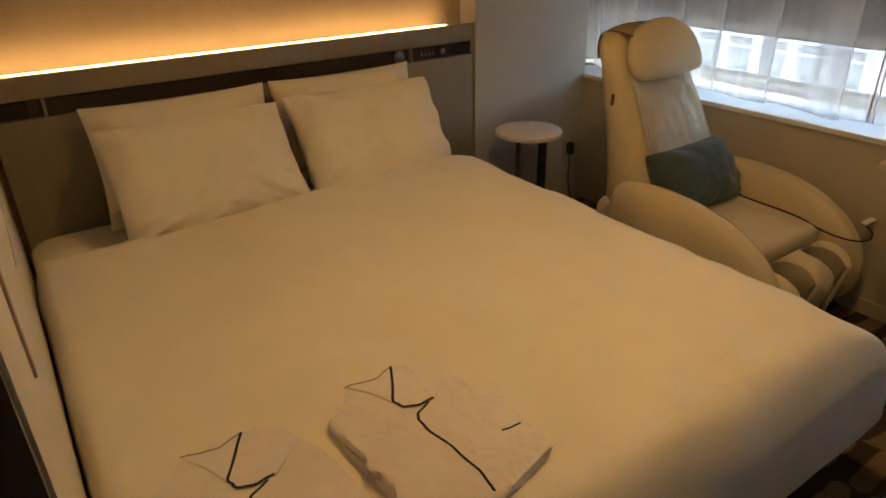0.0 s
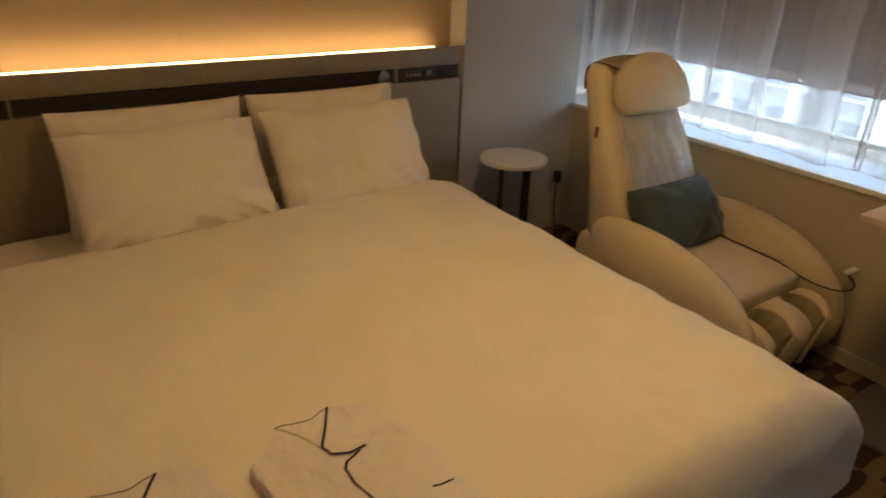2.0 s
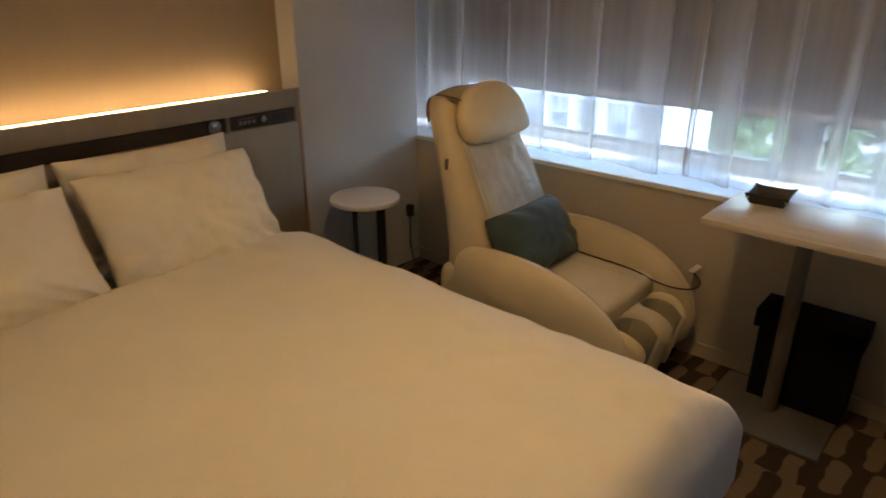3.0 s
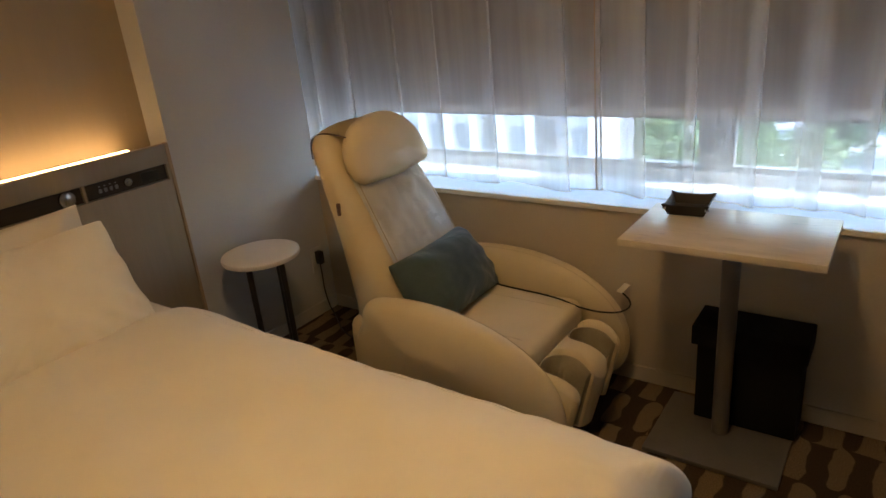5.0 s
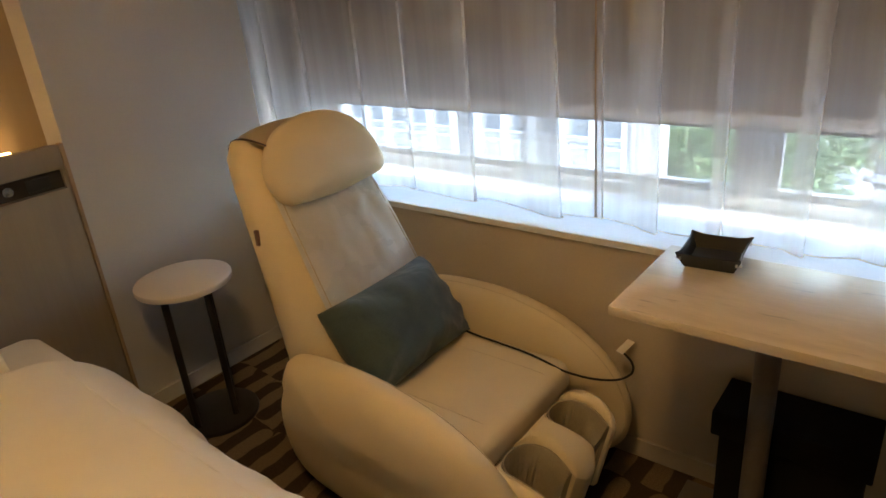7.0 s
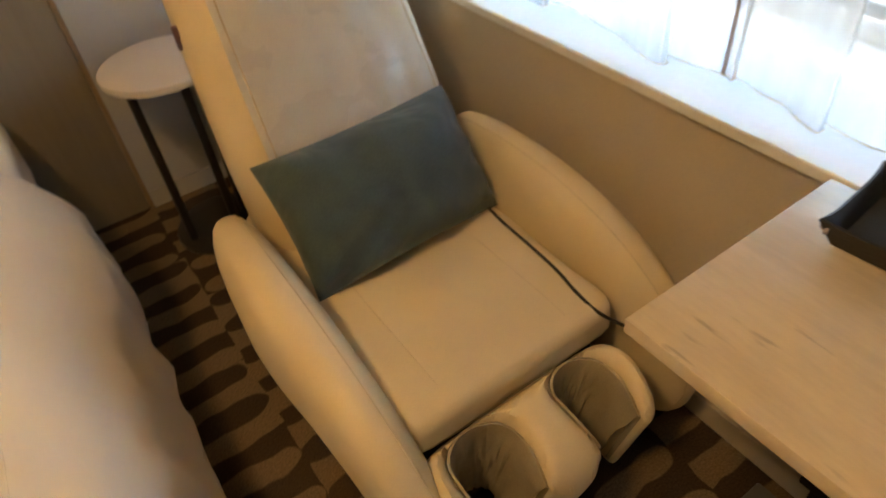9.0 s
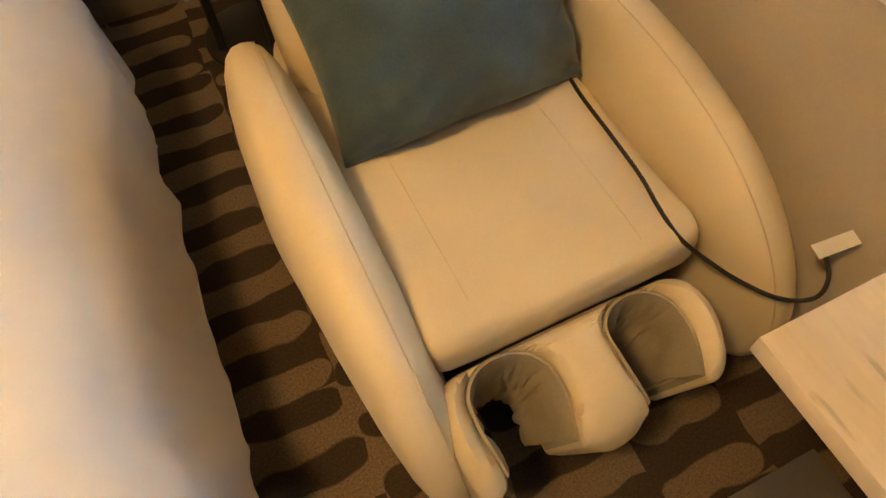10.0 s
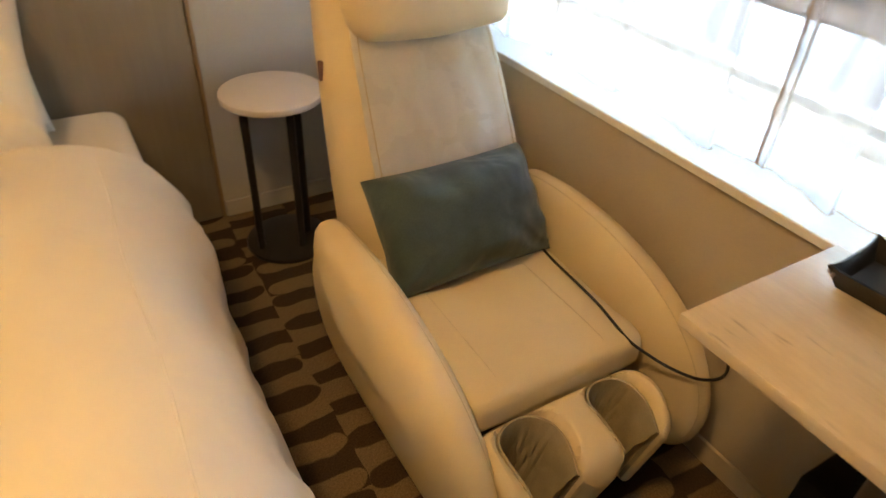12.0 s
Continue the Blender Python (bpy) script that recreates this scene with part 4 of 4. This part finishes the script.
# ---- table by the window ----
desk = thing("table", (2.60, -1.86, 0), "pale oak table on a grey steel post", "table")
part("tabletop", box(2.381, 2.723, -2.110, -1.607, 0.700, 0.72, 0.0015), TABLEWOOD, desk)
part("post", tube([(2.618, -1.857, 0.018), (2.618, -1.857, 0.69)], 0.0255, 24), STEEL, desk)
part("flange", box(2.555, 2.68, -1.92, -1.79, 0.685, 0.699, 0.002), STEEL, desk)
part("base_plate", box(2.434, 2.777, -2.055, -1.669, 0.001, 0.016, 0.003), STEEL, desk, "flat grey steel base plate")

bin_box = thing("storage_box", (2.735, -1.91, 0.0165), "black lidded box standing under the table", "box")
part("body", box(2.664, 2.798, -2.062, -1.764, 0.0165, 0.30, 0.004), BOXBLACK, bin_box)
part("lid", box(2.648, 2.806, -2.075, -1.748, 0.29, 0.357, 0.004), BOXBLACK, bin_box)

tray = thing("valet_tray", (2.678, -1.716, 0.7205), "black leather tray with snapped corners", "tray")


def tray_mesh():
    """A sheet with a flat floor, flared walls and corners pinched out."""
    rot = Matrix.Translation((2.678, -1.716, 0.7215)) @ pose(0, 0, 0, 0, 0, 5)
    bm = bmesh.new()
    n = 24
    inner, outer = [], []
    hx, hy = 0.055, 0.050
    for side in range(4):
        for k in range(n):
            t = -1 + 2 * k / n
            p = [(t * hx, -hy), (hx, t * hy), (-t * hx, hy), (-hx, -t * hy)][side]
            inner.append(Vector((p[0], p[1], 0.0)))
            e = abs(t) ** 7 if k else 1
            out = 0.012 + 0.004 * e
            d = Vector((math.copysign(1, p[0]) if abs(p[0]) > hx * 0.999 else p[0] / hx * e, math.copysign(1, p[1]) if abs(p[1]) > hy * 0.999 else p[1] / hy * e, 0))
            outer.append(Vector((p[0], p[1], 0)) + d * out + Vector((0, 0, 0.031 + 0.004 * e)))
    iv, ov = [bm.verts.new(p) for p in inner], [bm.verts.new(p) for p in outer]
    bm.faces.new(iv)
    for k in range(len(iv)):
        bm.faces.new((iv[k], iv[(k + 1) % len(iv)], ov[(k + 1) % len(iv)], ov[k]))
    bmesh.ops.recalc_face_normals(bm, faces=bm.faces)
    bmesh.ops.solidify(bm, geom=bm.faces[:], thickness=0.003)
    return move(bm, rot)


part("sheet", tray_mesh(), TRAYBLACK, tray)
for sx in (-1, 1):
    for sy in (-1, 1):
        for q in (0, 1):
            at = Matrix.Translation((2.678, -1.716, 0.7215)) @ pose(0, 0, 0, 0, 0, 5) @ Matrix.Translation((sx * (0.0670 - 0.006 * q), sy * (0.0620 - 0.006 * (1 - q)), 0.0225)) @ (pose(0, 0, 0, 90) if q == 0 else pose(0, 0, 0, 0, 90))
            part("snap", move(disc(0, 0, -0.002, 0.002, 0.004, 12, 0.001), at), SNAP, tray, "round metal snap")

# ---- outside ----
structure("ground", box(6, 900, -700, 700, -15.2, -15), ASPHALT, "grey ground far below the window")
rng = random.Random(4)


def building(x, y, w, d, h, floors, lab):
    th = thing("building", (x, y, -15), lab, "building", "buildings across the street")
    part("wall", box(x, x + d, y - w / 2, y + w / 2, -15, -15 + h), CONCRETE, th)
    part("roof", box(x - 0.3, x + d + 0.3, y - w / 2 - 0.3, y + w / 2 + 0.3, -15 + h, -14.4 + h), CONCRETE, th)
    n = max(3, int(w / 3.2))
    for f in range(floors):
        z = -15 + h * (f + 0.35) / floors
        for k in range(n):
            yy = y - w / 2 + w * (k + 0.5) / n
            part("window", box(x - 0.08, x + 0.05, yy - w / n * 0.34, yy + w / n * 0.34, z, z + h / floors * 0.45), DARKGLASS, th)


def facade(x, y0, y1, z1, floors, lab):
    """A slab of flats: piers, ribbon windows and balcony bars."""
    th = thing("building", (x, (y0 + y1) / 2, -15), lab, "building", "buildings across the street")
    part("wall", box(x, x + 5, y0, y1, -15, z1), FLATS, th)
    part("roof", box(x - 0.4, x + 5.4, y0 - 0.4, y1 + 0.4, z1, z1 + 0.5), FLATS, th)
    h = (z1 + 15) / floors
    n = int((y1 - y0) / 1.9)
    for k in range(n + 1):
        yy = y0 + 0.3 + (y1 - y0 - 0.6) * k / n
        part("pier", box(x - 0.5, x - 0.001, yy - 0.28, yy + 0.28, -15, z1 - 0.01), PIER, th)
    for f in range(floors):
        z = -15 + h * f
        for k in range(n):
            ya, yb = y0 + (y1 - y0) * (k + 0.14) / n, y0 + (y1 - y0) * (k + 0.86) / n
            part("window", box(x - 0.06, x + 0.05, ya, yb, z + h * 0.32, z + h * 0.86), DARKGLASS, th)
        for q in range(2):
            part("rail", box(x - 0.62, x - 0.52, y0, y1, z + h * (0.20 + 0.17 * q), z + h * (0.24 + 0.17 * q)), PIER, th)


facade(34, 11.2, 42.0, 4.0, 6, "pale block of flats with dark windows")
building(66, 52, 30, 14, 13, 4, "pale concrete building with rows of windows")
building(82, 30, 12, 12, 9, 3, "low pale concrete building with windows")
building(78, -14, 24, 16, 10, 3, "broad pale concrete building with windows")


def tree(x, y, h, seed):
    r = random.Random(seed)
    th = thing("tree", (x, y, -15), "leafy green broad-crowned street tree", "tree", "trees outside")
    trunk = tube([(x, y, -15), (x + 0.1, y, -15 + h * 0.25), (x - 0.1, y + 0.1, -15 + h * 0.6)], 0.22, 8)
    for k in range(5):
        a = k * 1.3
        add_to(trunk, tube([(x, y, -15 + h * (0.3 + 0.05 * k)), (x + math.cos(a) * h * 0.12, y + math.sin(a) * h * 0.12, -15 + h * 0.5), (x + math.cos(a) * h * 0.22, y + math.sin(a) * h * 0.22, -15 + h * 0.7)], 0.08, 6))
    part("trunk", trunk, BARK, th)
    bm = bmesh.new()
    blobs = [(r.uniform(-0.28, 0.28) * h, r.uniform(-0.3, 0.3) * h, r.uniform(0.28, 0.85) * h, r.uniform(0.13, 0.22) * h) for _ in range(13)]
    for _ in range(6500):
        bx, by, bz, br = r.choice(blobs)
        d = Vector((r.gauss(0, 1), r.gauss(0, 1), r.gauss(0, 1))).normalized() * br * r.uniform(0.6, 1.05)
        c = Vector((x + bx, y + by, -15 + bz)) + d
        a, b = Vector((r.gauss(0, 1), r.gauss(0, 1), r.gauss(0, 1))).normalized(), Vector((r.gauss(0, 1), r.gauss(0, 1), r.gauss(0, 1))).normalized()
        s = r.uniform(0.07, 0.17)
        bm.faces.new([bm.verts.new(c + a * s), bm.verts.new(c + b * s), bm.verts.new(c - a * s), bm.verts.new(c - b * s)])
    part("crown", bm, LEAF, th, smooth=False)


for x, y, h, s in ((58, 21, 8, 1), (64, 15, 8, 2), (55, 16, 6, 3), (70, 22, 9, 4), (60, 9, 7, 5), (68, 10, 9, 6), (57, 25, 7, 7), (75, 6, 9, 8), (48, 13, 6, 9), (46, 8, 6, 10), (62, 2, 8, 11), (50, 17, 7, 12), (66, -4, 9, 13), (43, 10, 8, 14), (39, 7.2, 7, 15), (41, 4, 8, 16)):
    tree(x, y, h, s)


def car(x, y, turn):
    th = thing("car", (x, y, -15), "white parked car seen from above", "car", "parked cars outside")
    m = Matrix.Translation((x, y, -15)) @ pose(0, 0, 0, 0, 0, turn)
    part("body", move(soft_box((-2.1, -0.85, 0.3), (2.1, 0.85, 0.95), (0.2, 0.15, 0.1), (0.25, 0.15, 0.15), 8), m), CARWHITE, th)
    part("cabin", move(soft_box((-1.5, -0.75, 0.9), (0.9, 0.75, 1.48), (0.5, 0.12, 0.05), (0.6, 0.12, 0.15), 8), m), DARKGLASS, th, "dark glazed cabin")
    for wx in (-1.3, 1.3):
        for wy in (-0.8, 0.8):
            part("wheel", move(disc(0, 0, -0.1, 0.1, 0.32, 16, 0.02), m @ Matrix.Translation((wx, wy, 0.32)) @ pose(0, 0, 0, 90)), BLACK, th)


for x, y, a in ((52, 4, 80), (55, 1, 84), (50, 12, 80), (53, 30, 20), (55, 34, 30)):
    car(x, y, a)
